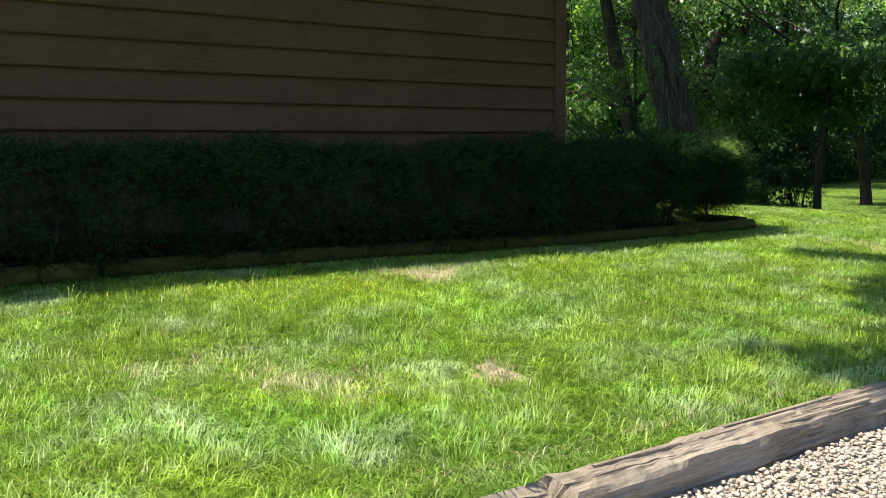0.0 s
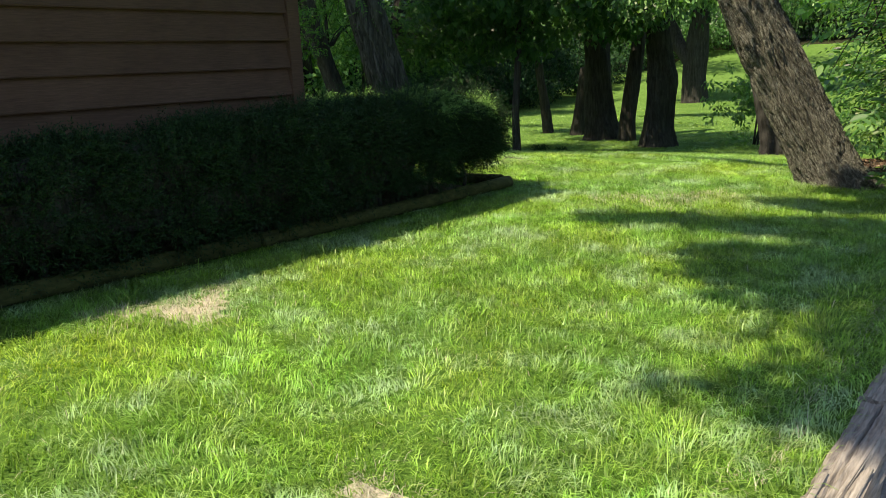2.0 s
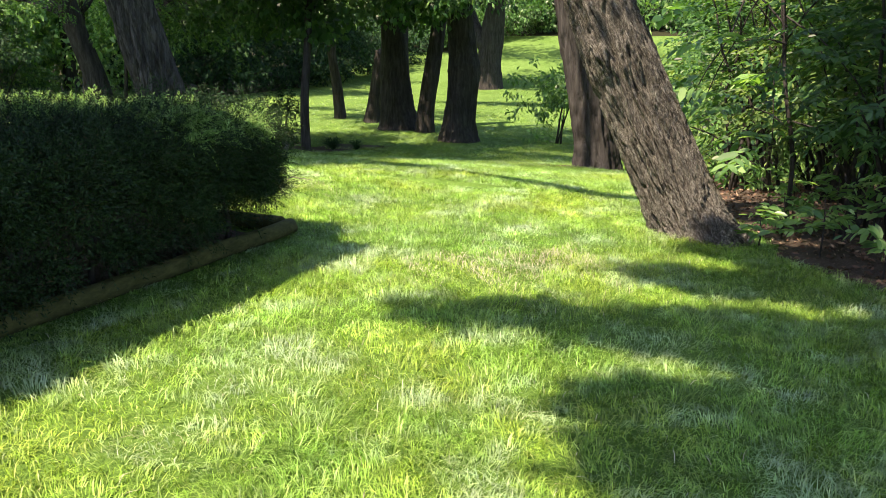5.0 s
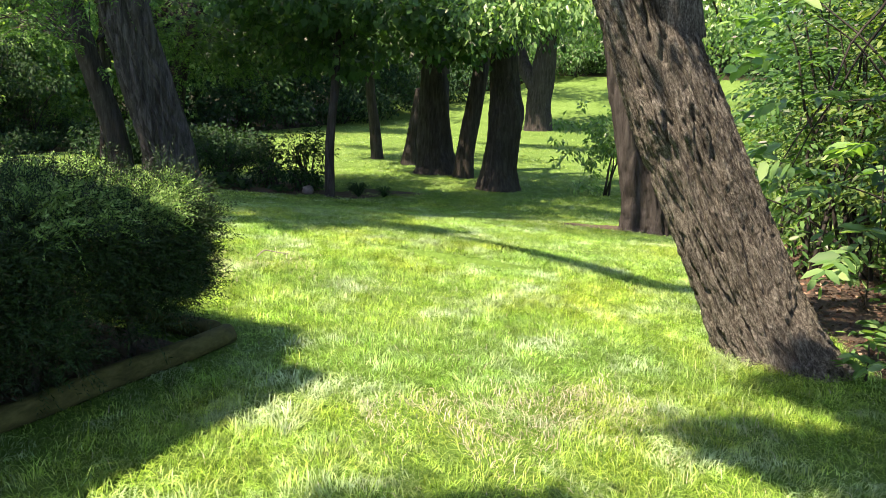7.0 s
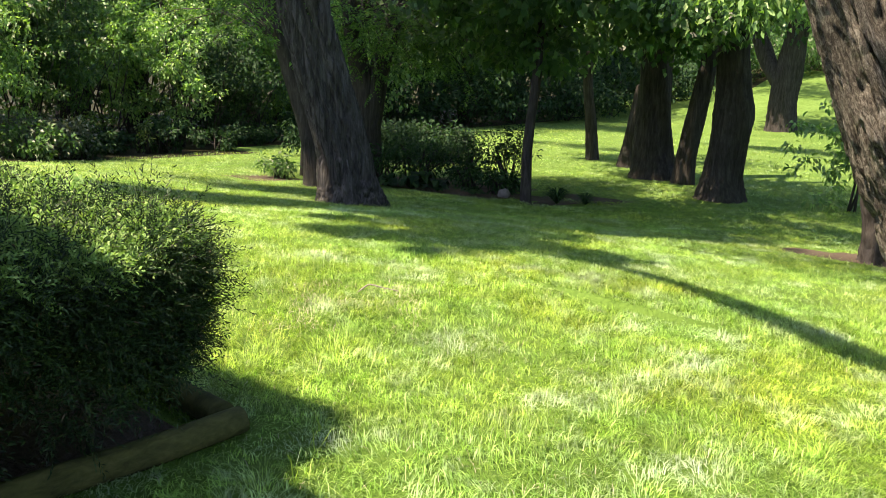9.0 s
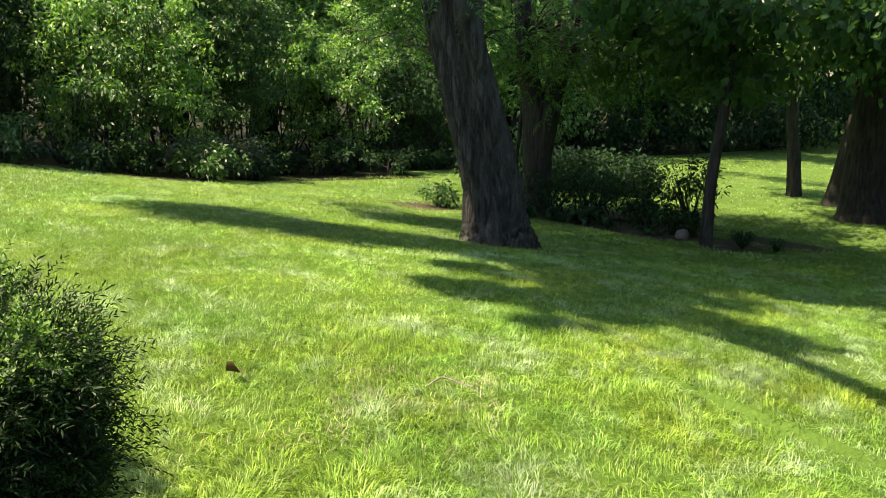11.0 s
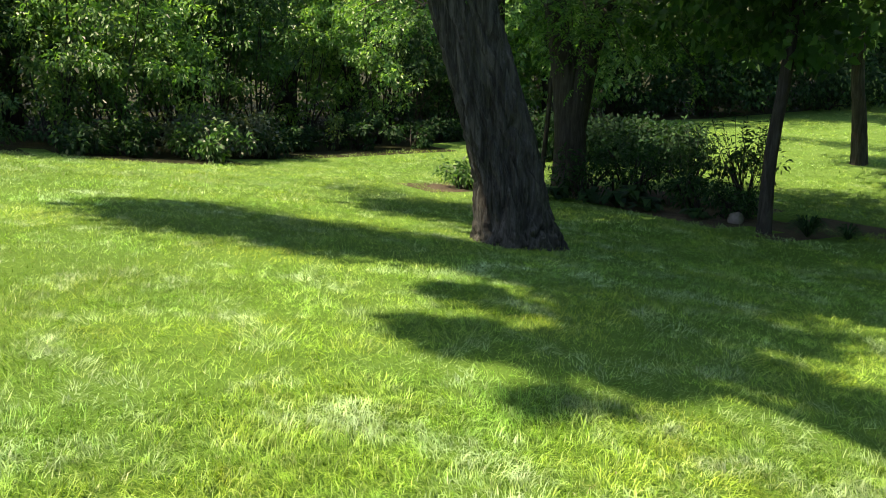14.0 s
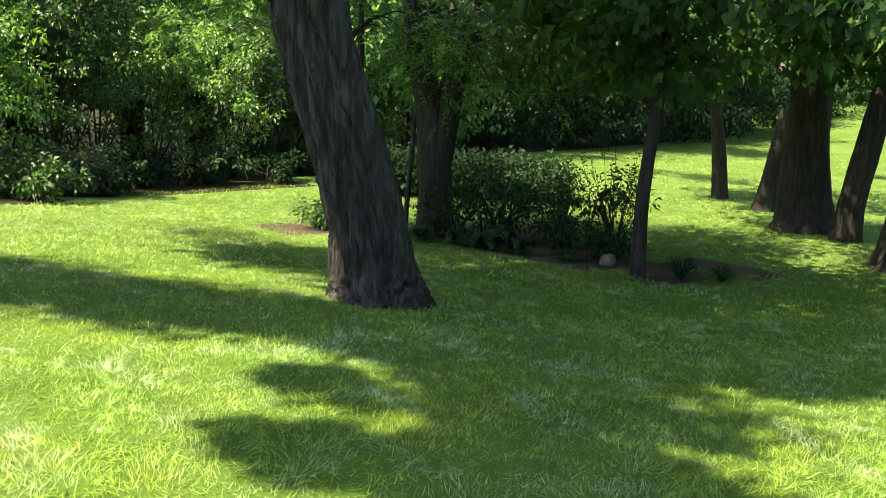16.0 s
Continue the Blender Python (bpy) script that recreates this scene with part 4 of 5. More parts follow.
# leaning tree beside the thicket
def build_leaning_tree():
    rng = np.random.default_rng(31)
    foot = np.array([-3.69, 10.56, 0.0])
    foot[2] = float(ground_z(foot[0], foot[1])) - 0.02
    hs = np.array([-0.2, 0.05, 0.4, 0.9, 1.4, 1.9, 2.5, 3.5, 4.4])
    back = np.clip(hs / 0.8, 0, 1)
    P = np.stack([-0.425 * hs + 0.03 * np.clip(hs - 0.4, 0, 3) - 0.05 * back, -0.21 * hs + 0.13 * back, hs], 1)
    tree = thing("leaning_tree", foot, "old leaning tree with deeply furrowed grey-brown bark", "tree")
    R = [0.36, 0.30, 0.275, 0.272, 0.27, 0.238, 0.215, 0.185, 0.17]
    SIDES = 300
    V, F = tube(P, R, SIDES, 58, 0.012, 4, 0.0)
    rings = (len(V) - 2) // SIDES
    V[:, 0] += 0.03 * np.exp(-(((V[:, 2] - 0.6) / 0.6) ** 2))
    # a buttress root on the downhill side
    V[:, :2] += np.array([0.15, -0.14]) * (np.exp(-np.clip(V[:, 2:3] + 0.05, 0, 9) / 0.22) * np.clip((V[:, 0:1] - V[:, 1:2]) / 0.35, 0, 1))
    V = ridged(V, rings, SIDES, 0.045, 20.0, 1.3, 3.0)
    n = rings * SIDES
    C = V[:n].reshape(-1, SIDES, 3).mean(1)[np.arange(n) // SIDES]
    out = unit(V[:n] - C)
    # knots where old limbs broke away, and the hollow at the fork
    for bx, by, bz, br, bh in ((-0.74, -0.50, 1.47, 0.05, 0.05), (-0.67, -0.53, 1.40, 0.045, 0.07), (-0.59, -0.50, 1.43, 0.045, 0.055), (-0.52, -0.48, 1.37, 0.05, 0.065),
                               (-0.61, -0.53, 1.35, 0.04, 0.05), (-0.61, -0.48, 1.22, 0.12, -0.06), (-0.60, -0.44, 1.05, 0.11, -0.05), (-0.53, -0.42, 0.88, 0.10, -0.045),
                               (-0.46, -0.40, 0.70, 0.09, -0.035), (-0.66, -0.40, 2.10, 0.12, -0.19), (-0.74, -0.40, 2.20, 0.08, -0.1), (-0.32, -0.24, 1.62, 0.05, 0.05)):
        d2 = ((V[:n] - np.array([bx, by, bz])) ** 2).sum(1)
        V[:n] += out * (bh * np.exp(-d2 / br**2))[:, None]
    lean = Vector((0, 0, 1)).rotation_difference(Vector((-0.41, -0.21, 1)).normalized())
    V = V @ np.array(lean.to_matrix())
    trunk = part("trunk", tube_mesh("trunk", [(V, F)]), M_BARK, tree)
    trunk.rotation_mode = "QUATERNION"
    trunk.rotation_quaternion = lean
    top = foot + P[-1]
    Q = np.array([top, over(-4.75, 12.05, 5.0), over(-5.65, 12.6, 5.8), over(-6.4, 13.0, 6.6), over(-7.4, 13.3, 7.2), over(-8.4, 13.15, 7.7), over(-9.6, 13.0, 8.0)])
    part("limb", tube_mesh("limb", [tube(Q - foot, [0.17, 0.16, 0.15, 0.13, 0.11, 0.07, 0.03], 12, 6, 0.05, 3, 0.05)]), M_BARK, tree)
    # a second stem forks off behind the hollow
    Q = np.array([P[5] + (0.1, 0.1, 0), P[6] + (0.22, 0.12, 0.1), P[7] + (0.5, 0.3, 0.2), P[7] + (0.9, 0.5, 2.2)]) + foot
    part("fork", tube_mesh("fork", [tube(Q - foot, [0.2, 0.17, 0.14, 0.08], 24, 8, 0.06, 8, 0.1)]), M_BARK, tree)
    # second clump is out of view, hung towards the sun to shade the fork
    fork = foot + P[6] + np.array([0.28, 0.14, 0.2])
    C = np.vstack([egg_points(rng, 30, over(-9.3, 14.9, 8.4), (1.0, 0.5, 0.5)), egg_points(rng, 16, fork + np.array([-SX, -SY, 1.0]) * 2.6, (0.35, 0.3, 0.4))])
    V, F = cluster_leaves(rng, C, rng.uniform(0.3, 0.6, len(C)), 40, 0.16, 0.09, 0.5)
    part("crown", np_mesh("crown", V - foot, F), M_LEAF, tree, "green leafy crown")


def build_unseen_shade_tree():
    """An unseen thicket tree, added so its sprays shade the lawn's gravel side."""
    rng = np.random.default_rng(33)
    foot = np.array([0.9, 9.0, float(ground_z(0.9, 9.0))])
    tree = thing("overhanging_tree", foot, "unseen tree in the thicket, added for the shade of its branches over the gravel", "tree")
    V, F = tube(np.array([(0, 0, -0.1), (0, 0, 0.2), (-0.1, -0.1, 3), (-0.4, -0.5, 6.0)]), [0.3, 0.22, 0.18, 0.12], 24, 8, 0.05, 5, 0.1)
    part("trunk", tube_mesh("trunk", [(V, F)]), M_BARK_DARK, tree)
    top = foot + (-0.4, -0.5, 6.0)
    tips = [(over(-1.9, 6.9, 6.4), 0.07, 0.02, 0.3), (over(-2.0, 5.6, 6.4), 0.06, 0.02, 0.3), (over(-1.3, 4.6, 6.4), 0.06, 0.02, 0.3)]
    for b, r0, r1, sag in tips:
        Q, RR = limb(rng, top, b, r0, r1, sag)
        part("limb", tube_mesh("limb", [tube(Q - foot, RR, 12, 6, 0.05, 3, 0.05)]), M_BARK, tree)
    # crown clumps over the gravel side, in flat sprays
    C = []
    for ax, ay, bx, by, n in ((-4.65, 7.35, -2.4, 7.75, 38), (-3.5, 6.5, -1.4, 6.9, 34), (-3.4, 5.95, -1.2, 6.1, 34), (-2.9, 5.45, -0.9, 5.4, 30),
                              (-2.7, 4.2, -0.8, 4.5, 14), (-2.3, 3.95, -1.6, 4.1, 6), (-2.9, 7.2, -1.0, 7.4, 40), (-2.4, 4.9, -0.4, 5.0, 22), (-3.85, 8.8, -1.5, 9.1, 36), (-3.7, 9.95, -2.6, 9.8, 20), (-2.5, 8.1, -1.4, 8.4, 22), (-3.0, 9.7, -1.4, 10.2, 34), (-2.8, 10.7, -1.0, 11.5, 34), (-2.6, 12.0, 0.0, 13.0, 34), (-3.0, 10.0, -1.2, 10.6, 36), (-3.0, 11.2, -1.0, 11.8, 36), (-2.6, 12.6, -0.6, 13.4, 36), (-2.4, 14.4, 0.0, 15.4, 40)):
        t = rng.uniform(0, 1, n) ** 0.8
        hh = rng.uniform(5.2, 6.8, n)
        gx = ax + (bx - ax) * t + rng.normal(size=n) * 0.08
        gy = ay + (by - ay) * t + rng.normal(size=n) * 0.12 * (0.4 + t)
        C.append(np.stack([gx - SX * hh, gy - SY * hh, 0.6 + hh], 1))
    C = np.vstack(C)
    V, F = cluster_leaves(rng, C, rng.uniform(0.22, 0.4, len(C)), 70, 0.17, 0.10, 0.5)
    part("crown", np_mesh("crown", V - foot, F), M_LEAF, tree, "green leafy crown in flat sprays")
    tw = []
    for c in C[::4]:
        s = min([np.asarray(b[0]) for b in tips], key=lambda q: np.linalg.norm(q - c))
        Q, RR = limb(rng, s, c, 0.03, 0.008, 0.1)
        tw.append(tube(Q - foot, RR, 5, 1))
    part("twig_work", tube_mesh("twig_work", tw), M_BARK_DARK, tree, kind="stuff")


build_leaning_tree()
build_unseen_shade_tree()

# the big tree on the lawn
build_tree((-12.86, 15.56), [(0.02, 0.02, -0.2), (0, 0, 0.05), (-0.03, -0.04, 0.35), (-0.10, -0.12, 0.9), (-0.24, -0.28, 1.6), (-0.38, -0.46, 2.4),
                             (-0.50, -0.62, 3.3), (-0.8, -1.0, 5.0), (-1.1, -1.5, 7.0)],
           [0.60, 0.48, 0.385, 0.345, 0.34, 0.35, 0.37, 0.27, 0.2],
           "large tree with dark ridged bark leaning over the lawn", 41,
           eggs=[(over(-14.6, 12.6, 8.6), (1.3, 0.6, 0.5), 80), (over(-13.2, 13.5, 8.6), (1.4, 0.7, 0.5), 100), (over(-11.8, 14.7, 8.8), (1.3, 0.8, 0.6), 120),
                 (over(-11.5, 15.9, 9.0), (1.2, 0.9, 0.6), 110), (over(-10.8, 16.9, 9.0), (0.9, 0.8, 0.5), 100), (over(-10.9, 14.6, 8.8), (0.6, 0.4, 0.4), 50), (over(-9.8, 18.1, 9.4), (2.0, 1.1, 0.6), 180), (over(-12.6, 17.6, 9.4), (2.8, 1.6, 1.2), 210), (over(-15.4, 16.8, 9.0), (1.6, 1.2, 0.8), 90),
                 (over(-14.6, 20.2, 9.6), (3.4, 1.8, 1.0), 260), (over(-11.0, 20.0, 9.4), (2.6, 1.6, 0.8), 190)],
           tips=[(over(-10.3, 13.25, 8.4), (0.4, 0.14, 0.2), 13), (over(-9.6, 12.42, 8.4), (0.35, 0.1, 0.2), 20), (over(-9.1, 12.74, 8.4), (0.28, 0.12, 0.2), 16),
                 (over(-9.05, 13.35, 8.4), (0.32, 0.26, 0.2), 30), (over(-9.5, 13.8, 8.4), (0.42, 0.3, 0.2), 44), (over(-10.1, 14.4, 8.4), (0.6, 0.5, 0.2), 70),
                 (over(-9.35, 14.25, 8.4), (0.4, 0.3, 0.2), 40), (over(-8.3, 12.3, 8.4), (0.15, 0.08, 0.2), 4),
                 (over(-8.5, 12.95, 8.4), (0.2, 0.12, 0.2), 7), (over(-8.85, 14.55, 8.4), (0.3, 0.14, 0.2), 18),
                 (over(-8.4, 13.74, 8.4), (0.3, 0.1, 0.2), 15), (over(-7.8, 13.74, 8.4), (0.35, 0.08, 0.2), 15),
                 (over(-10, 15.6, 8.4), (0.7, 0.5, 0.2), 70), (over(-9.5, 16.6, 8.4), (0.8, 0.5, 0.2), 70)],
           limbs=[((-13.9, 14.2, 6.6), over(-13.4, 13.0, 8.5), 0.16, 0.05, 0.3), ((-13.9, 14.2, 6.6), over(-11.2, 14.6, 8.7), 0.15, 0.05, 0.2),
                  ((-13.9, 14.2, 6.6), over(-9.6, 17.2, 9.3), 0.15, 0.05, 0.3), ((-13.9, 14.2, 6.6), over(-12.6, 18.3, 9.3), 0.15, 0.05, 0.3)],
           leaf=(0.2, 0.13), sides=120, steps=26, flute=0.0, ridge=0.05, per=40, clump=0.55, bark=M_BARK_GREY,
           sprays=[((-13.4, 15.0, 3.3), (0.5, 0.5, 0.25), 34), ((-15.2, 15.6, 3.3), (1.3, 0.9, 0.5), 70), ((-16.4, 16.8, 3.0), (1.4, 1.0, 0.6), 64), ((-14.6, 17.6, 3.9), (1.2, 1.0, 0.4), 60)],
           spray_mat=M_LEAF_FEATHER)
# trunks close behind it
build_tree((-17.0, 18.6), [(0, 0, -0.2), (0, 0, 0.1), (-0.1, -0.1, 1.2), (-0.45, -0.5, 3.0), (-0.9, -0.9, 6.0)], [0.42, 0.3, 0.24, 0.22, 0.15],
           "dark trunked tree behind the big one on the lawn", 42,
           eggs=[(over(-17.5, 20.5, 8.5), (2.2, 1.6, 1.4), 100), ((-17.0, 17.6, 9.4), (1.8, 1.6, 0.8), 90), (over(-17.2, 16.9, 8.0), (2.2, 0.5, 0.5), 60)],
           limbs=[((-17.9, 17.7, 5.8), over(-17.5, 20.5, 8.2), 0.12, 0.05, 0.1)], leaf=(0.13, 0.05), per=46, mat=M_LEAF,
           sprays=[((-20.6, 19.2, 3.1), (1.8, 1.5, 0.8), 110), ((-18.4, 19.4, 2.9), (1.5, 1.2, 0.7), 90), ((-22.6, 19.6, 2.6), (1.0, 1.2, 0.7), 45)], spray_mat=M_LEAF_FEATHER)
build_tree((-17.75, 20.8), [(0, 0, -0.2), (0, 0, 0.1), (-0.02, -0.05, 1.2), (-0.10, -0.15, 2.2), (-0.34, -0.3, 3.6), (-0.6, -0.3, 6.0)], [0.5, 0.36, 0.30, 0.25, 0.2, 0.14],
           "dark forked tree trunk at the back of the planted bed", 43,
           eggs=[(over(-15.5, 23.0, 8.0), (3.0, 1.6, 1.4), 110), (over(-18.5, 23.5, 9.0), (2.6, 2.0, 1.2), 120), (over(-17.4, 21.6, 8.6), (1.3, 1.2, 0.5), 100), (over(-21.0, 24.5, 9.0), (2.4, 1.6, 1.0), 80), ((-15.9, 22.4, 3.4), (1.6, 1.3, 0.8), 90)],
           limbs=[((-18.0, 20.6, 5.6), over(-15.5, 23.0, 7.8), 0.14, 0.05, 0.1), ((-17.74, 20.8, 0.7), (-17.1, 21.3, 4.6), 0.26, 0.17, -0.1), ((-17.2, 21.2, 3.6), (-15.9, 22.3, 3.7), 0.06, 0.03, 0.1)],
           leaf=(0.15, 0.07), mat=M_LEAF, per=34,
           sprays=[((-17.0, 20.1, 2.9), (1.4, 0.6, 0.7), 260), ((-16.6, 20.9, 2.5), (1.2, 0.8, 0.8), 170), ((-16.0, 22.0, 2.3), (1.0, 0.8, 0.7), 120), ((-18.6, 21.6, 3.0), (1.3, 1.0, 0.8), 110)], spray_mat=M_LEAF_FEATHER)
for x, y, r, lean, seed in ((-18.9, 19.9, 0.075, 0.05, 52), (-18.6, 20.85, 0.05, 0.12, 53)):
    build_tree((x, y), [(0, 0, -0.1), (0, 0, 0.2), (lean, 0.02, 1.5), (lean * 1.5, 0.05, 3.0), (lean * 1.2, 0.0, 5.2)], [r * 1.35, r, r * 0.92, r * 0.8, r * 0.5],
               "thin dark stem beside the planted bed", seed, eggs=[((x, y, 5.2), (0.9, 0.8, 0.5), 22)], leaf=(0.13, 0.06), sides=14, steps=6, group="thin stems")
# slender trees
build_tree((-13.25, 20.45), [(0, 0, -0.1), (0, 0, 0.1), (-0.02, 0.02, 0.9), (0.0, 0.05, 1.5), (0.07, 0.08, 2.4), (0.12, 0.14, 4.5)], [0.15, 0.115, 0.10, 0.095, 0.09, 0.05],
           "slender young tree at the edge of the planted bed", 44,
           eggs=[((-13.9, 19.9, 3.4), (2.0, 1.0, 0.45), 70), ((-12.0, 20.6, 3.2), (1.9, 1.1, 0.55), 80), ((-14.6, 21.3, 2.9), (1.5, 1.1, 0.7), 60), ((-13.1, 20.7, 2.4), (1.1, 0.7, 0.35), 18), (over(-12.8, 21.2, 6.5), (2.0, 1.2, 0.7), 130),
                 (over(-9.5, 21.8, 6.5), (2.2, 1.0, 1.0), 60)],
           limbs=[((-13.1, 20.5, 2.6), (-11.9, 21.3, 3.3), 0.04, 0.02, 0.1), ((-13.1, 20.5, 2.8), (-14.1, 21.4, 3.3), 0.04, 0.02, 0.1),
                  ((-13.1, 20.5, 3.0), (-13.9, 20.6, 3.8), 0.04, 0.02, 0.1), ((-13.0, 20.6, 4.2), over(-9.5, 21.8, 6.4), 0.04, 0.02, 0.1)],
           leaf=(0.17, 0.14), mat=M_LEAF_DARK, sides=18, steps=8, per=26, clump=0.42)
# its over() clumps are unseen, added to lay shade bands on the lawn
build_tree((-17.45, 29.7), [(0, 0, -0.1), (0, 0, 0.1), (-0.1, -0.05, 1.2), (-0.22, -0.1, 2.4), (-0.3, -0.1, 4.5)], [0.26, 0.20, 0.17, 0.15, 0.1],
           "thin reddish-brown trunked tree on the far lawn", 45, eggs=[((-17.0, 29.5, 4.0), (2.6, 2.2, 1.2), 150), (over(-16.5, 31.2, 7.5), (2.8, 0.6, 0.5), 60), (over(-17.2, 30.3, 7.5), (0.8, 0.8, 0.5), 40), (over(-20.5, 33.5, 7.5), (2.4, 0.7, 0.5), 50), ((-17.9, 28.8, 2.5), (0.7, 0.6, 0.5), 16)],
           limbs=[((-17.7, 29.6, 3.0), (-16.8, 29.2, 4.0), 0.05, 0.02, 0.1), ((-17.7, 29.6, 4.4), over(-16.5, 31.2, 7.4), 0.06, 0.02, 0.1), ((-17.7, 29.6, 4.4), over(-20.5, 33.5, 7.4), 0.06, 0.02, 0.1)], leaf=(0.16, 0.10), sides=18, steps=8)
# group of thick trunks
build_tree((-14.1, 27.1), [(0, 0, -0.2), (0, 0, 0.1), (-0.05, 0, 0.6), (-0.1, 0, 1.6), (-0.1, 0, 3.2), (0.1, 0, 6.5)], [0.86, 0.66, 0.52, 0.44, 0.42, 0.3],
           "thick dark tree trunk in a shaded group", 46, eggs=[((-14.0, 25.4, 3.9), (3.0, 1.6, 1.2), 170), (over(-11.5, 27.8, 8.8), (3.4, 1.3, 1.8), 110), (over(-13.6, 27.9, 8.8), (1.4, 1.3, 0.6), 120), (over(-15.6, 29.5, 8.8), (0.8, 0.8, 0.5), 50)],
           limbs=[((-14.0, 27.1, 4.2), (-14.0, 25.5, 4.3), 0.1, 0.04, 0.1), ((-14.0, 27.1, 5.6), over(-11.5, 27.8, 8.6), 0.14, 0.05, 0.2)],
           leaf=(0.17, 0.12), mat=M_LEAF_DARK, sides=48, steps=10, group="thick trunks")
build_tree((-13.05, 26.6), [(0, 0, -0.2), (0, 0, 0.1), (0.05, 0.03, 0.8), (0.18, 0.1, 1.8), (0.35, 0.25, 3.2), (0.6, 0.4, 6)], [0.36, 0.30, 0.24, 0.23, 0.22, 0.15],
           "dark leaning tree stem in a shaded group", 47, sides=30, flute=0.08, group="thick trunks")
build_tree((-15.9, 29.0), [(0, 0, -0.2), (0, 0, 0.1), (0.08, 0, 0.6), (0.2, 0, 1.3), (0.35, 0, 2.2)], [0.40, 0.30, 0.25, 0.22, 0.2],
           "short dark stem leaning on a thick trunk", 48, sides=30, flute=0.08, group="thick trunks")
build_tree((-11.3, 24.7), [(0, 0, -0.2), (0, 0, 0.05), (0.0, 0, 0.5), (0.06, 0.02, 1.1), (0.12, 0.05, 1.75), (0.08, 0.05, 2.3), (0.0, 0.05, 3.4), (0.0, 0, 7)],
           [0.78, 0.60, 0.46, 0.42, 0.45, 0.37, 0.33, 0.25], "thick dark tree trunk with a flared foot", 49,
           eggs=[((-11.2, 23.4, 3.8), (2.4, 1.4, 1.1), 130), ((-11.3, 22.2, 2.9), (1.1, 0.7, 0.6), 50), (over(-8.5, 24.3, 8.8), (3.2, 0.8, 0.8), 110), (over(-8.8, 29.0, 8.8), (3.4, 0.7, 0.6), 80), (over(-10.9, 25.5, 8.8), (1.3, 1.3, 0.6), 120)],
           limbs=[((-11.3, 24.7, 4.3), (-11.2, 23.5, 4.2), 0.1, 0.04, 0.1), ((-11.3, 24.7, 5.8), over(-8.5, 25.5, 8.6), 0.13, 0.05, 0.2)],
           leaf=(0.16, 0.11), mat=M_LEAF, sides=48, steps=10, group="thick trunks")
# second trunk behind the leaning tree
build_tree((-6.2, 18.0), [(0, 0, -0.2), (0, 0, 0.1), (-0.06, -0.04, 0.6), (-0.2, -0.12, 1.6), (-0.45, -0.3, 3.2), (-0.8, -0.6, 6.5)], [0.50, 0.39, 0.33, 0.31, 0.29, 0.2],
           "dark tree trunk standing in mulch behind the leaning tree", 50,
           eggs=[(over(-6.6, 16.6, 8.5), (2.4, 0.9, 1.2), 70), ((-8.5, 22.3, 4.0), (1.6, 1.4, 0.9), 120), ((-8.7, 19.2, 3.4), (1.2, 0.9, 0.5), 70), ((-6.6, 24.0, 3.6), (1.6, 1.8, 1.1), 90)],
           limbs=[((-6.9, 17.5, 5.8), over(-6.6, 16.6, 8.3), 0.13, 0.05, 0.2), ((-6.7, 17.6, 4.0), (-8.4, 22.1, 4.2), 0.06, 0.02, 0.2),
                  ((-6.7, 17.6, 4.0), (-6.6, 23.8, 3.8), 0.06, 0.02, 0.2)], leaf=(0.12, 0.065), mat=M_LEAF_SUN, sides=72, steps=16, flute=0.0, ridge=0.045, per=34)
# pale far trunk
# over() clumps here are added canopy, out of view, that shades the far lawn
build_tree((-18.0, 46.0), [(0, 0, -0.3), (0, 0, 0.1), (0.0, 0, 1.2), (0.1, 0, 2.4), (0.35, 0, 5)], [0.95, 0.75, 0.62, 0.60, 0.45],
           "thick grey-brown trunk forking low on the far lawn", 51, eggs=[((-17.5, 45, 6.5), (5.0, 4.0, 2.2), 200), (over(-13.0, 39.0, 9.8), (4.5, 0.9, 0.6), 130), (over(-25.5, 42.0, 9.8), (3.6, 1.4, 0.8), 170), (over(-27.5, 47.5, 11.0), (4.6, 2.6, 0.8), 300), (over(-17.4, 47.3, 9.8), (1.5, 1.5, 0.5), 130), (over(-13.0, 50.0, 11.0), (4.5, 1.6, 0.8), 140), (over(-18.0, 57.0, 11.0), (8.0, 2.0, 0.8), 170)],
           limbs=[((-17.8, 46, 4.8), over(-13.0, 39.0, 9.5), 0.2, 0.06, 0.3), ((-18.0, 46, 1.3), (-20.4, 46.4, 5.5), 0.45, 0.28, -0.3)], leaf=(0.25, 0.16), sides=48, flute=0.12, clump=0.8)


# ---- woods and thickets ----
def shrub(at, size, seed, label, mat, leaf=(0.09, 0.05), clumps=90, per=34, clump=0.35, name="shrub", group="", lift=0.1, stems=7, hollow=0.5):
    rng = np.random.default_rng(seed)
    foot = np.array([at[0], at[1], float(ground_z(at[0], at[1]))])
    s = thing(name, foot, label, "shrub", group)
    c = np.array([0, 0, size[2] * 0.5 + lift])
    C = egg_points(rng, clumps, c, (size[0], size[1], size[2] * 0.5), hollow)
    C[:, 2] = np.maximum(C[:, 2], 0.12)
    V, F = cluster_leaves(rng, C, rng.uniform(0.6, 1.3, clumps) * clump, per, leaf[0], leaf[1], 0.8)
    V[:, 2] = np.maximum(V[:, 2], 0.0)
    part("foliage", np_mesh("foliage", V, F), mat, s)
    tw = []
    for k in range(stems):
        b = C[rng.integers(clumps)]
        Q, R = limb(rng, (rng.normal() * 0.1, rng.normal() * 0.1, -0.05), b, 0.03, 0.008, 0.1)
        tw.append(tube(Q, R, 5, 1))
    part("stem_work", tube_mesh("stem_work", tw), M_BARK_DARK, s, kind="stuff")
    return s


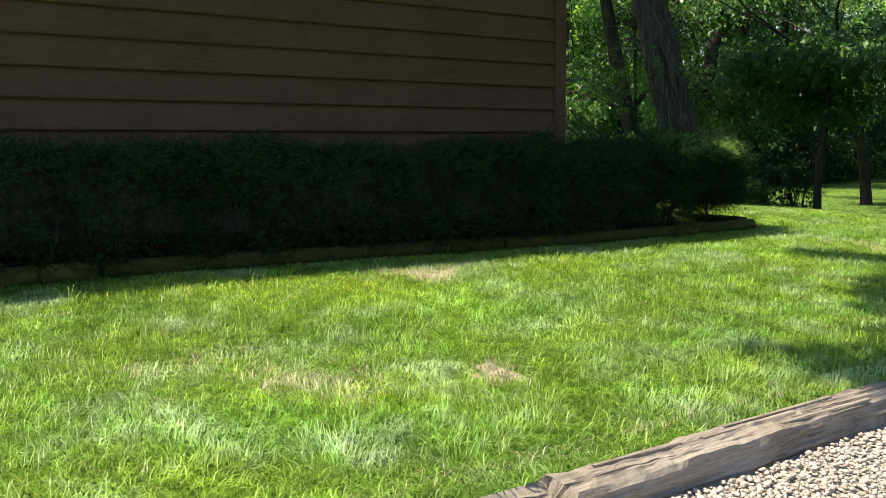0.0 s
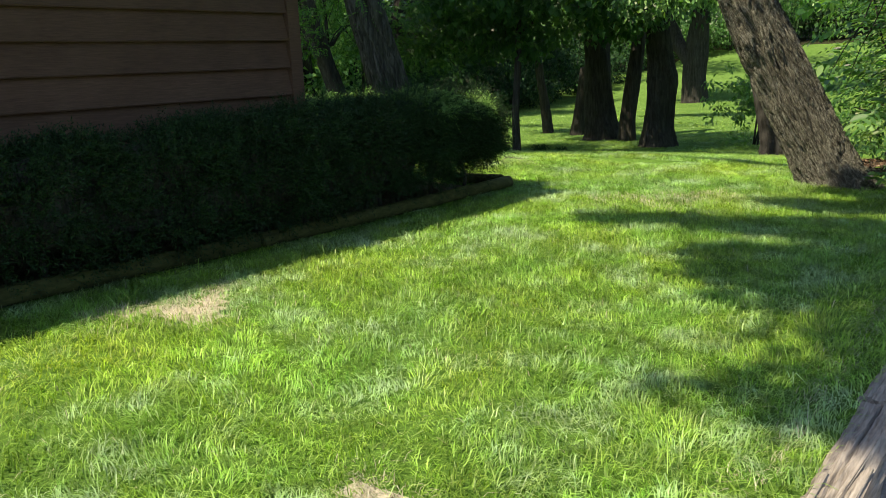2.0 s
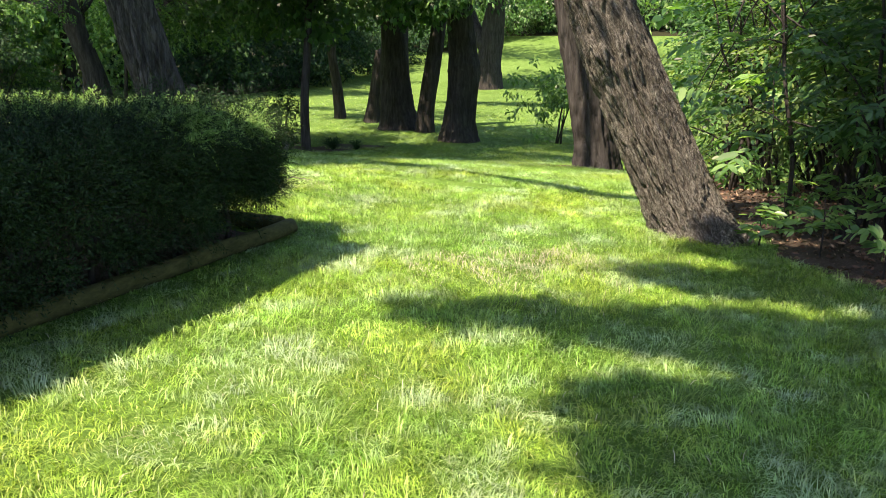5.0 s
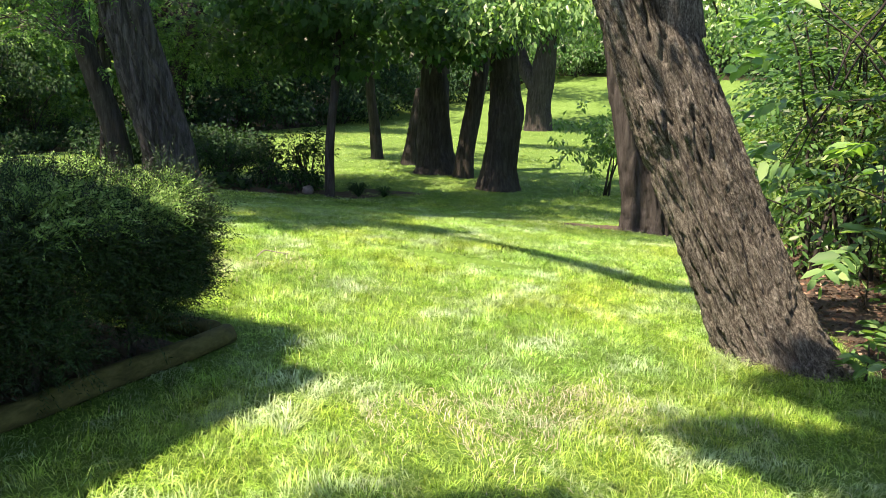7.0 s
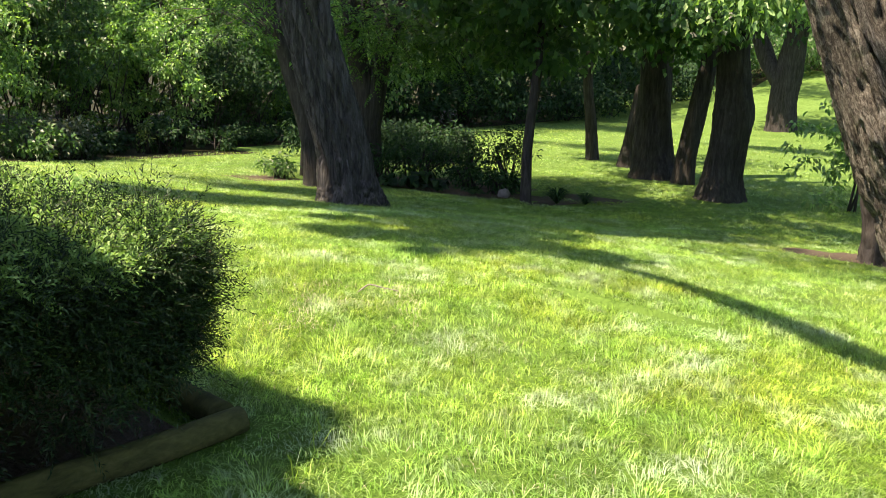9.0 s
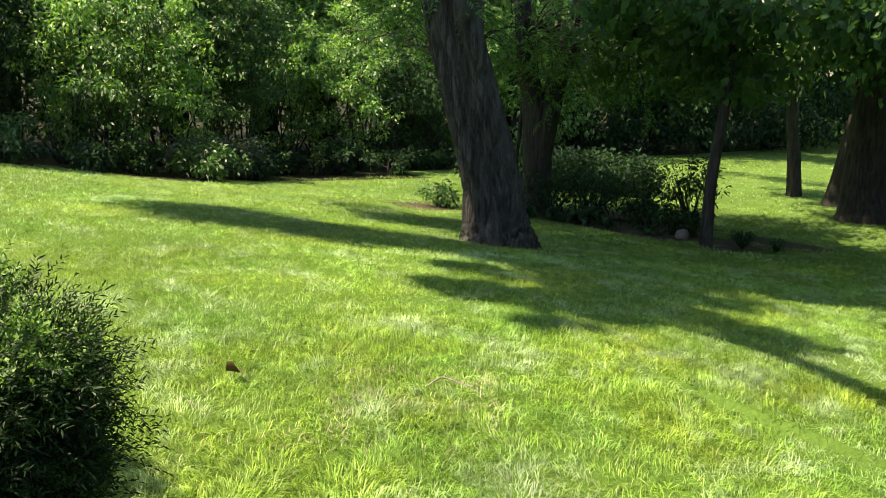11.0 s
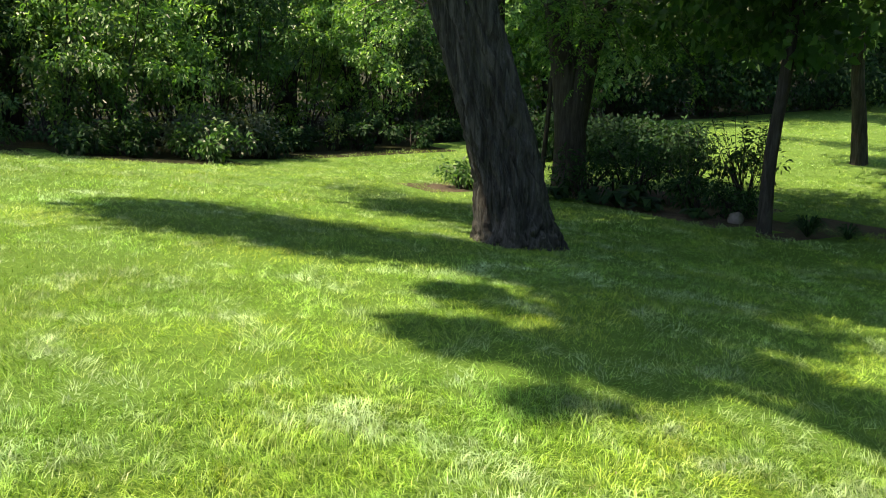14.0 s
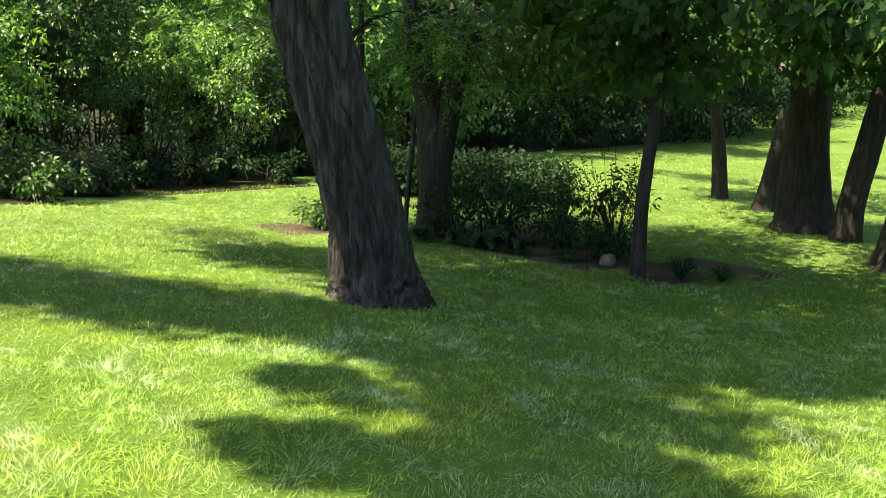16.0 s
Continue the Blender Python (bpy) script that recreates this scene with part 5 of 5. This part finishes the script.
def build_woods():
    rng = np.random.default_rng(61)
    # shrubs along the left edge of the lawn, low in front and tall behind
    n = 0
    for row, (dx, gap, h0, h1, r) in enumerate(((0.45, 1.35, 0.4, 0.9, 0.7), (2.0, 1.35, 3.2, 4.9, 1.15), (4.3, 1.9, 5.2, 7.4, 1.8))):
        y = 7.0
        while y < 27:
            x = float(wood_edge(y)) - dx - rng.uniform(0, 0.8)
            # leaf colour picked by stretch: sun tone where light falls, shade tone elsewhere
            m = (M_LEAF, M_LEAF_SUN, M_LEAF_SHADE)[int(rng.choice(3, p=((0.1, 0.0, 0.9), (0.25, 0.7, 0.05) if 14.6 < y < 22 else (0.25, 0.05, 0.7), (0.2, 0.8, 0.0) if 14.2 < y < 23 else (0.4, 0.1, 0.5))[row]))]
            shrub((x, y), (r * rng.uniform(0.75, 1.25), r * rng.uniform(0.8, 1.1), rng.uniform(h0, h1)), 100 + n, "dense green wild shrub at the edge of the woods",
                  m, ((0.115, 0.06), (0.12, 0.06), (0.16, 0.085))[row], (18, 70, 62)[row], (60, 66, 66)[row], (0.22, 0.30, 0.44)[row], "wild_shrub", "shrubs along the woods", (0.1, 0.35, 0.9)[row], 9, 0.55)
            y += gap * rng.uniform(0.75, 1.3)
            n += 1
    for k in range(9):
        a = k / 8
        x, y = -30.5 + 4 * a, 29 + 24 * a
        # first two take the sun tone, the rest the shade tone
        shrub((x + rng.uniform(-1, 1), y), (2.2, 1.8, rng.uniform(2.4, 4.0)), 230 + k, "dark green wild shrub at the edge of the far lawn", M_LEAF_SUN if k < 2 else M_LEAF_SHADE, (0.2, 0.12),
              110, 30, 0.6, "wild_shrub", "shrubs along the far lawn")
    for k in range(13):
        shrub((-26 + 2.6 * k, 64.0 + rng.uniform(-1, 1)), (2.2, 1.6, rng.uniform(2.5, 4.0)), 250 + k, "dark green wild shrub below the far woods", M_LEAF_SHADE if k % 3 else M_LEAF,
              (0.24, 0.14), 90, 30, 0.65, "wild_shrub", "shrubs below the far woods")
    for k in range(7):
        a = k / 6
        # shade tone in the leaf colour, as in the bed in front
        shrub((-22.2 + 2.4 * a, 23.4 + 2.4 * a + rng.uniform(-0.3, 0.3)), (0.9, 0.8, rng.uniform(0.6, 0.95)), 290 + k, "dark leafy shrub behind the planted bed", M_LEAF_SHADE, (0.13, 0.06),
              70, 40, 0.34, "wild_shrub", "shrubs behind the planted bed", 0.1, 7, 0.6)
        shrub((-30.5 + 11 * a, 54.0 + 9.0 * a), (2.0, 1.8, rng.uniform(2.2, 3.4)), 270 + k, "dark green wild shrub above the far lawn", M_LEAF_DARK, (0.22, 0.13),
              80, 30, 0.6, "wild_shrub", "shrubs below the far woods")
    # crown above the view, added to keep the left woods edge in shade
    build_tree((-25.8, 9.6), [(0, 0, -0.3), (0, 0, 0.2), (0.1, -0.2, 3.5), (0.3, -0.5, 7.0)], [0.36, 0.26, 0.2, 0.12], "tall dark tree with an unseen crown added to shade the edge of the woods", 138,
               eggs=[(over(-23.3, 11.4, 7.5), (1.5, 1.5, 0.7), 90), (over(-23.2, 13.2, 7.5), (1.0, 0.9, 0.5), 36)], leaf=(0.2, 0.12), sides=20, steps=6, per=30, clump=0.6)
    # woodland trees, four kinds, repeated
    kinds = []
    for k in range(4):
        tree = build_tree((-42.0 - 3 * k, 8.0), [(0, 0, -0.3), (0, 0, 0.2), (rng.uniform(-0.3, 0.3), 0.1, 4), (rng.uniform(-0.6, 0.6), 0.2, 9)], [0.4, 0.3, 0.24, 0.12],
                          "tall leafy woodland tree", 140 + k,
                          eggs=[((-42.0 - 3 * k, 8.0, 9.5), (3.2, 3.0, 3.4), 110), ((-42.0 - 3 * k, 8.0, 4.6), (3.0, 2.8, 2.6), 120)],
                          leaf=(0.30, 0.18), mat=(M_LEAF, M_LEAF_DARK, M_LEAF_SUN, M_LEAF)[k], per=19, clump=0.75, sides=16, steps=4, name="woodland_tree", group="woodland trees")
        kinds.append(tree)
    spots = []
    for k in range(9):
        spots.append((float(wood_edge(2.5 + 2.8 * k)) - 8.4 + rng.uniform(-0.7, 0.7), 2.5 + 2.8 * k))
        spots.append((-34.5 + rng.uniform(-1, 1), 6 + k * 3.3))
        if k % 2:
            spots.append((-40 + rng.uniform(-2, 2), 15 + k * 3.4))
    for k in range(10):
        a = k / 9
        spots.append((-36 + 5 * a + rng.uniform(-1, 1), 33 + 28 * a))
    for x in ((-30.5, 27.5), (-30.0, 31.0), (-30.5, 34.5), (-29.5, 38.5), (-30.0, 42.5)):
        spots.append(x)
    for k in range(12):
        spots.append((-30 + 3.4 * k, 66 + rng.uniform(-2, 2)))
        if k % 2:
            spots.append((-34 + 4.0 * k, 73 + rng.uniform(-2, 3)))
    for k in range(5):
        spots.append((4.5 + rng.uniform(-1, 2.0), 14 + 5.5 * k))
        spots.append((1.0 + 1.2 * k, 30 + 6 * k))
    for x, y in spots:
        # sun-toned kind forced where the woods stand in light, barred further left
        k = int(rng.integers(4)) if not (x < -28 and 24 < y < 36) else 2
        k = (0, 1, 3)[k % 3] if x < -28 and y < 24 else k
        copy_thing(kinds[k], Matrix.Translation((x, y, float(ground_z(x, y)))) @ Matrix.Rotation(rng.uniform(0, 6.28), 4, "Z"))


build_woods()


def build_thicket():
    rng = np.random.default_rng(71)
    spots = [(-0.9, 9.9, 1.3, 2.6), (0.2, 8.3, 1.4, 2.9), (-1.7, 12.6, 1.5, 3.0), (-0.1, 11.4, 1.7, 3.3), (-2.7, 15.2, 1.7, 3.0), (-0.8, 14.0, 2.0, 3.4),
             (-2.2, 11.2, 0.9, 2.9), (-2.5, 13.4, 1.0, 2.8), (-3.45, 14.3, 1.1, 3.0), (-3.9, 17.2, 1.0, 3.0), (-2.6, 18.0, 1.9, 3.2), (-0.2, 17.5, 2.2, 3.6), (-3.4, 21.5, 2.2, 3.4), (-0.8, 22.0, 2.4, 3.8), (-4.0, 26.0, 2.6, 3.8)]
    for k, (x, y, r, h) in enumerate(spots):
        foot = np.array([x, y, float(ground_z(x, y))])
        bush = thing("thicket_bush", foot, "tall leafy bush with small feathered green leaves", "bush", "thicket beside the lawn")
        near = y < 16
        n = int((560 if near else 330) * r)
        C = egg_points(rng, n, (0, 0, h * 0.62), (r, r, h * 0.5), 0.3)
        C[:, 2] = np.maximum(C[:, 2], 0.95 if y < 14 else 0.35)
        d = unit(C - np.array([0, 0, h * 0.45])) + rng.normal(size=(n, 3)) * 0.4
        d[:, 2] *= 0.5
        V, F = pinnate(rng, n, C, d, 9, rng.uniform(0.24, 0.42, n), 0.085 if near else 0.11, leaf_ovals if near else leaf_quads)
        part("foliage", np_mesh("foliage", V, F), (M_LEAF, M_LEAF_PALE, M_LEAF_DARK)[k % 3], bush)
        tw = []
        for j in range(14):
            b = C[rng.integers(n)]
            Q, R = limb(rng, (rng.normal() * 0.2, rng.normal() * 0.2, -0.05), b, 0.025, 0.006, 0.15)
            tw.append(tube(Q, R, 5, 2))
        part("stem_work", tube_mesh("stem_work", tw), M_BARK_DARK, bush, kind="stuff")


build_thicket()


def build_sapling():
    """A young tree by the leaning trunk with a few large, pale, feathered leaves."""
    rng = np.random.default_rng(73)
    foot = np.array([-3.0, 11.4, float(ground_z(-3.0, 11.4))])
    sap = thing("sapling", foot, "young tree with large pale feathered leaves beside the leaning trunk", "young tree")
    trunk = np.array([(0, 0, -0.05), (0.02, 0, 0.6), (-0.1, -0.05, 1.3), (-0.2, -0.1, 2.4)])
    part("trunk", tube_mesh("trunk", [tube(trunk, [0.022, 0.02, 0.016, 0.008], 8, 5)]), M_BARK_DARK, sap)
    n = 46
    at = np.stack([rng.uniform(-0.95, 0.8, n), rng.uniform(-0.8, 0.4, n), rng.uniform(0.6, 2.5, n)], 1)
    at[:, 0] = np.maximum(at[:, 0], -1.25 + 0.32 * (2.5 - at[:, 2]))
    way = at * (1, 1, 0) + rng.normal(size=(n, 3)) * 0.35
    way[:, 2] = rng.uniform(-0.1, 0.35, n)
    V, F = pinnate(rng, n, at, way, 11, rng.uniform(0.34, 0.5, n), 0.125, leaf_ovals)
    part("foliage", np_mesh("foliage", V, F), M_LEAF_SUN, sap)
    for k in range(14):
        s = trunk[1] + (trunk[3] - trunk[1]) * rng.uniform(0.1, 1.0)
        Q, R = limb(rng, s, at[k], 0.01, 0.004, 0.05)
        part("twig", tube_mesh("twig", [tube(Q, R, 5, 2)]), M_BARK_DARK, sap)


build_sapling()


def build_seedlings():
    """Low feather-leaved seedlings in the mulch by the leaning tree."""
    rng = np.random.default_rng(75)
    for x, y, h, n in ((-3.15, 10.35, 0.22, 7), (-3.0, 10.8, 0.35, 9), (-2.7, 10.2, 0.45, 12), (-2.6, 11.0, 0.5, 12), (-2.95, 11.6, 0.4, 9), (-2.3, 9.6, 0.4, 10), (-2.2, 10.5, 0.6, 14), (-3.2, 12.5, 0.4, 9)):
        foot = np.array([x, y, float(ground_z(x, y))])
        plant = thing("seedling", foot, "low feather-leaved seedling in the mulch", "seedling", "seedlings by the leaning tree")
        a = rng.uniform(0, 6.28, n)
        at = np.stack([0.03 * np.cos(a), 0.03 * np.sin(a), rng.uniform(0.4, 1.0, n) * h], 1)
        way = np.stack([np.cos(a), np.sin(a), rng.uniform(0.1, 0.7, n)], 1)
        V, F = pinnate(rng, n, at, way, 9, rng.uniform(0.16, 0.30, n), 0.09, leaf_ovals)
        V[:, 2] = np.maximum(V[:, 2], 0.01)
        part("foliage", np_mesh("foliage", V, F), M_LEAF_SUN, plant)
        part("stem", tube_mesh("stem", [tube(np.array([(0, 0, -0.03), (0.01, 0, h * 0.5), (0, 0.01, h)]), [0.008, 0.006, 0.004], 6, 3)]), M_BARK_DARK, plant)


build_seedlings()


# ---- planted bed by the slender tree ----
def leaf_fan(at, seed, n, reach, high, wide, label, mat, name, droop=0.5, narrow=False):
    """A clump of long leaves that rise from one root and arch over."""
    rng = np.random.default_rng(seed)
    foot = np.array([at[0], at[1], float(ground_z(at[0], at[1]))])
    clump = thing(name, foot, label, "garden plant", "plants of the mulch bed")
    a, up = rng.uniform(0, 6.28, n), rng.uniform(0.35, 1.0, n)
    d = np.stack([np.cos(a), np.sin(a), np.zeros(n)], 1)
    side = np.stack([-np.sin(a), np.cos(a), np.zeros(n)], 1)
    L, H = reach * rng.uniform(0.6, 1.15, n) * (1.2 - 0.5 * up), high * up
    V = []
    for t, w in ((0.0, 0.12), (0.35, 0.75), (0.65, 1.0), (1.0, 0.0)):
        mid = d * (L * t)[:, None] + np.array([0, 0, 1.0]) * (H * (t * (2 - t) - droop * t**3))[:, None]
        V += [mid - side * wide * w / 2, mid + side * wide * w / 2]
    V = np.stack(V, 1)
    V[:, :, 2] = np.maximum(V[:, :, 2], 0.01)
    k = np.arange(n)[:, None] * 8
    F = np.concatenate([k + [0, 1, 3, 2], k + [2, 3, 5, 4], k + [4, 5, 7, 6]], 0)
    part("foliage", smooth(np_mesh("foliage", V.reshape(-1, 3), F)), mat, clump)
    return clump


def build_bed():
    # bed plants wear the shade tone: gloom under the crowns set in their colour
    for k, (x, y, sx, sy, h, m) in enumerate(((-16.6, 21.2, 0.7, 0.55, 0.85, M_LEAF_SHADE), (-15.95, 21.9, 0.7, 0.55, 0.9, M_LEAF_SHADE), (-16.9, 20.4, 0.6, 0.5, 0.7, M_LEAF_SHADE),
                                              (-14.95, 22.2, 0.5, 0.45, 1.25, M_LEAF_SHADE), (-15.3, 21.3, 0.5, 0.4, 0.55, M_LEAF_SHADE), (-14.4, 21.2, 0.4, 0.35, 0.35, M_LEAF_SHADE),
                                              (-18.6, 18.95, 0.36, 0.32, 0.36, M_LEAF), (-8.9, 25.4, 1.5, 1.1, 2.2, M_LEAF_SUN), (-17.6, 22.4, 0.8, 0.7, 0.9, M_LEAF_SHADE))):
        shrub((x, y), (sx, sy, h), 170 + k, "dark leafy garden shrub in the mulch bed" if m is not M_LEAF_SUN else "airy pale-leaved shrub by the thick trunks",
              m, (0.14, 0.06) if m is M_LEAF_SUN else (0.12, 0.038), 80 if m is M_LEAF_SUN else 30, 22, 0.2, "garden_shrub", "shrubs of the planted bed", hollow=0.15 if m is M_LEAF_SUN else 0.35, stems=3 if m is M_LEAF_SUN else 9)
    # upright shoots out of the two taller shrubs
    rng = np.random.default_rng(177)
    for x, y, h, n in ((-14.95, 22.2, 1.55, 12), (-15.95, 21.9, 1.3, 10)):
        foot = np.array([x, y, float(ground_z(x, y))])
        tuft = thing("leafy_shoots", foot, "upright leafy shoots of a dark garden shrub", "shrub", "shrubs of the planted bed")
        for i in range(n):
            tip = np.array([rng.uniform(-0.55, 0.55), rng.uniform(-0.4, 0.4), h * rng.uniform(0.75, 1.1)])
            Q, R = limb(rng, tip * (0.2, 0.2, 0.0), tip, 0.008, 0.003, 0.0)
            t = rng.uniform(0.35, 1.0, 26)
            at = tip * np.stack([0.2 + 0.8 * t, 0.2 + 0.8 * t, t], 1)
            way = rng.normal(size=(26, 3)) * (1, 1, 0.35) + (0, 0, 0.55)
            V, F = leaf_quads(rng, at, way, rng.uniform(0.07, 0.12, 26), 0.03, 0.2, 0.2)
            part("leaves", np_mesh("leaves", V, F), M_LEAF_SHADE, tuft)
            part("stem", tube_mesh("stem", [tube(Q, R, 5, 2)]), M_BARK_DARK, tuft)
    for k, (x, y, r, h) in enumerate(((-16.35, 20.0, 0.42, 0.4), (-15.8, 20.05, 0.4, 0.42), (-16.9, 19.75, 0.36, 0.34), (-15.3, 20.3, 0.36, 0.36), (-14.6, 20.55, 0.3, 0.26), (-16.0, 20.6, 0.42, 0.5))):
        leaf_fan((x, y), 300 + k, 34, r, h, 0.13, "broad-leaved dark green garden plant in the mulch bed", M_LEAF_SHADE, "hosta", 0.7)
    leaf_fan((-12.75, 20.75), 310, 150, 0.42, 0.42, 0.018, "dark spiky grass clump beside the slender tree", M_LEAF_SHADE, "grass_clump", 0.45)
    leaf_fan((-12.35, 21.1), 311, 90, 0.34, 0.32, 0.018, "dark spiky grass clump beside the slender tree", M_LEAF_SHADE, "grass_clump", 0.45)
    for k, (x, y, s) in enumerate(((-24.45, 16.75, 0.6), (-24.3, 15.9, 0.45), (-24.2, 17.5, 0.35))):
        shrub((x, y), (s, s, 0.8), 190 + k, "low grey-leaved bush at the edge of the woods", M_LEAF_GREY, (0.12, 0.06), 40, 26, 0.25, "low_bush", "grey bushes")
    shrub((-25.3, 19.95), (0.25, 0.25, 0.8), 195, "bright green weed at the edge of the woods", M_LEAF_PALE, (0.1, 0.05), 14, 20, 0.15, "weed")


def boulder(at, r, seed, label):
    bm = bmesh.new()
    bmesh.ops.create_icosphere(bm, subdivisions=3, radius=1)
    for v in bm.verts:
        k = 1 + 0.22 * noise.noise(v.co * 1.3 + Vector((seed, 0, 0))) + 0.07 * noise.noise(v.co * 4 + Vector((seed, 3, 0)))
        v.co = Vector((v.co.x * r[0], v.co.y * r[1], v.co.z * r[2])) * k
    for f in bm.faces:
        f.smooth = True
    solo("garden_stone", bm, M_STONE, label, "stone", (at[0], at[1], float(ground_z(*at)) + r[2] * 0.6), group="garden stones")


build_bed()
boulder((-14.05, 20.85), (0.12, 0.12, 0.11), 3, "small brownish rounded stone in the planted bed")


# ---- small things ----
def build_small():
    rng = np.random.default_rng(81)
    # dry leaf and twig on the grass
    V, F = leaf_ovals(rng, np.array([[0, 0, 0.0]]), np.array([[1.0, 0.3, 0.5]]), 0.11, 0.075, 0.35, 0.3)
    solo("fallen_leaf", np_mesh("fallen_leaf", V, F), M_LITTER, "curled dry brown leaf lying on the lawn", "leaf", (-8.12, 9.68, float(ground_z(-8.12, 9.7)) + 0.05))
    pts = np.array([(-0.01, -0.02, -0.02), (0, 0.04, 0.01), (0.01, 0.08, 0.015), (0.08, 0.12, 0.0), (0.17, 0.16, -0.01)])
    solo("twig", tube_mesh("twig", [tube(pts, [0.004, 0.005, 0.005, 0.004, 0.003], 6, 4)]), M_TIE, "pale dry twig lying in the grass", "twig",
         (-7.56, 10.54, float(ground_z(-7.56, 10.6)) + 0.05))
    # leaf litter below the thicket and in the beds
    n = 16000
    x, y = rng.uniform(-4.6, 2, n), rng.uniform(8.4, 20, n)
    k = mulch_mask(x, y) > 0.5
    x, y = x[k], y[k]
    at = np.stack([x, y, sheet_z(x, y) + 0.01], 1)
    w = rng.normal(size=(len(x), 3)) * (1, 1, 0.25)
    V, F = leaf_quads(rng, at, w, rng.uniform(0.03, 0.075, len(x)), rng.uniform(0.012, 0.035, len(x)), 0.2, 0.0)
    solo("leaf_litter", np_mesh("leaf_litter", V, F), M_LITTER, "brown fallen leaves and bark chips under the thicket", "leaf litter", kind="stuff")


def build_gravel():
    rng = np.random.default_rng(91)
    bases = []
    for k in range(6):
        bm = bmesh.new()
        bmesh.ops.create_icosphere(bm, subdivisions=1, radius=1)
        for v in bm.verts:
            v.co = v.co * float(rng.uniform(0.62, 1.15))
            v.co.z *= 0.62
        bm.normal_update()
        V = np.array([v.co[:] for v in bm.verts])
        F = np.array([[v.index for v in f.verts] for f in bm.faces])
        bm.free()
        bases.append((V, F))
    x = np.r_[rng.uniform(-2.0, -1.0, 12000), rng.uniform(-1.0, 0.8, 3000)]
    y = np.r_[rng.uniform(1.6, 4.6, 12000), rng.uniform(0.2, 5.0, 3000)]
    size = rng.uniform(0.005, 0.0135, len(x))
    ang = rng.uniform(0, 6.28, len(x))
    z = gravel_z(x, y) + size * 0.3 + rng.uniform(0, 0.016, len(x))
    order = np.argsort((x + 1.6) ** 2 + (y - 2.9) ** 2)
    bed = thing("gravel_path", (-1.5, 3, float(gravel_z(-1.5, 3.0))), "pale crushed stone gravel beside the timber edging", "gravel", kind="structure")
    o = np.array(bed.location)
    meshes = []
    for k, (V, F) in enumerate(bases):
        me = np_mesh("stone", V, F)
        me.materials.append(M_GRAVEL)
        meshes.append(me)
    for i in order[:300]:
        ob = new("stone", meshes[i % 6])
        ob.parent = bed
        ob.location = (x[i] - o[0], y[i] - o[1], z[i] - o[2])
        ob.rotation_euler = (0.4 * math.sin(i), 0.4 * math.cos(i * 1.7), ang[i])
        ob.scale = (size[i] * 1.3, size[i] * 0.9, size[i])
    bits = []
    for i in order[300:]:
        V, F = bases[i % 6]
        c, s = math.cos(ang[i]), math.sin(ang[i])
        W = V * (size[i] * 1.3, size[i] * 0.9, size[i])
        W = np.stack([W[:, 0] * c - W[:, 1] * s, W[:, 0] * s + W[:, 1] * c, W[:, 2]], 1)
        bits.append((W + (x[i] - o[0], y[i] - o[1], z[i] - o[2]), F))
    V, F = join(bits)
    part("loose_stones", np_mesh("loose_stones", V, F), M_GRAVEL, bed, kind="stuff")


def build_tufts():
    """Longer tufts that the mower missed."""
    rng = np.random.default_rng(95)
    at = [(-5.75 + rng.normal() * 0.12, 0.9 + 0.55 * k + rng.normal() * 0.2) for k in range(14)]
    at += [(-6.0, 8.75), (-6.15, 8.9), (-5.85, 8.5), (-4.0, 1.2), (-4.25, 2.9), (-3.6, 4.6), (-4.9, 6.4), (-4.75, 7.35), (-4.6, 7.3), (-5.4, 9.6), (-6.2, 11.4), (-2.6, 3.3), (-2.45, 2.5), (-2.5, 4.4)]
    for x, y in at:
        n = 16
        px, py = rng.normal(0, 0.035, n), rng.normal(0, 0.035, n)
        V, T = blades(rng, x + px, y + py, rng.uniform(0.09, 0.15, n), np.full(n, 0.005), True)
        z = float(sheet_z(x, y))
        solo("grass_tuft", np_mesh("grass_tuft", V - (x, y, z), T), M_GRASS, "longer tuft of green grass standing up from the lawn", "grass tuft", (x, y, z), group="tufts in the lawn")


build_small()
build_tufts()
build_gravel()
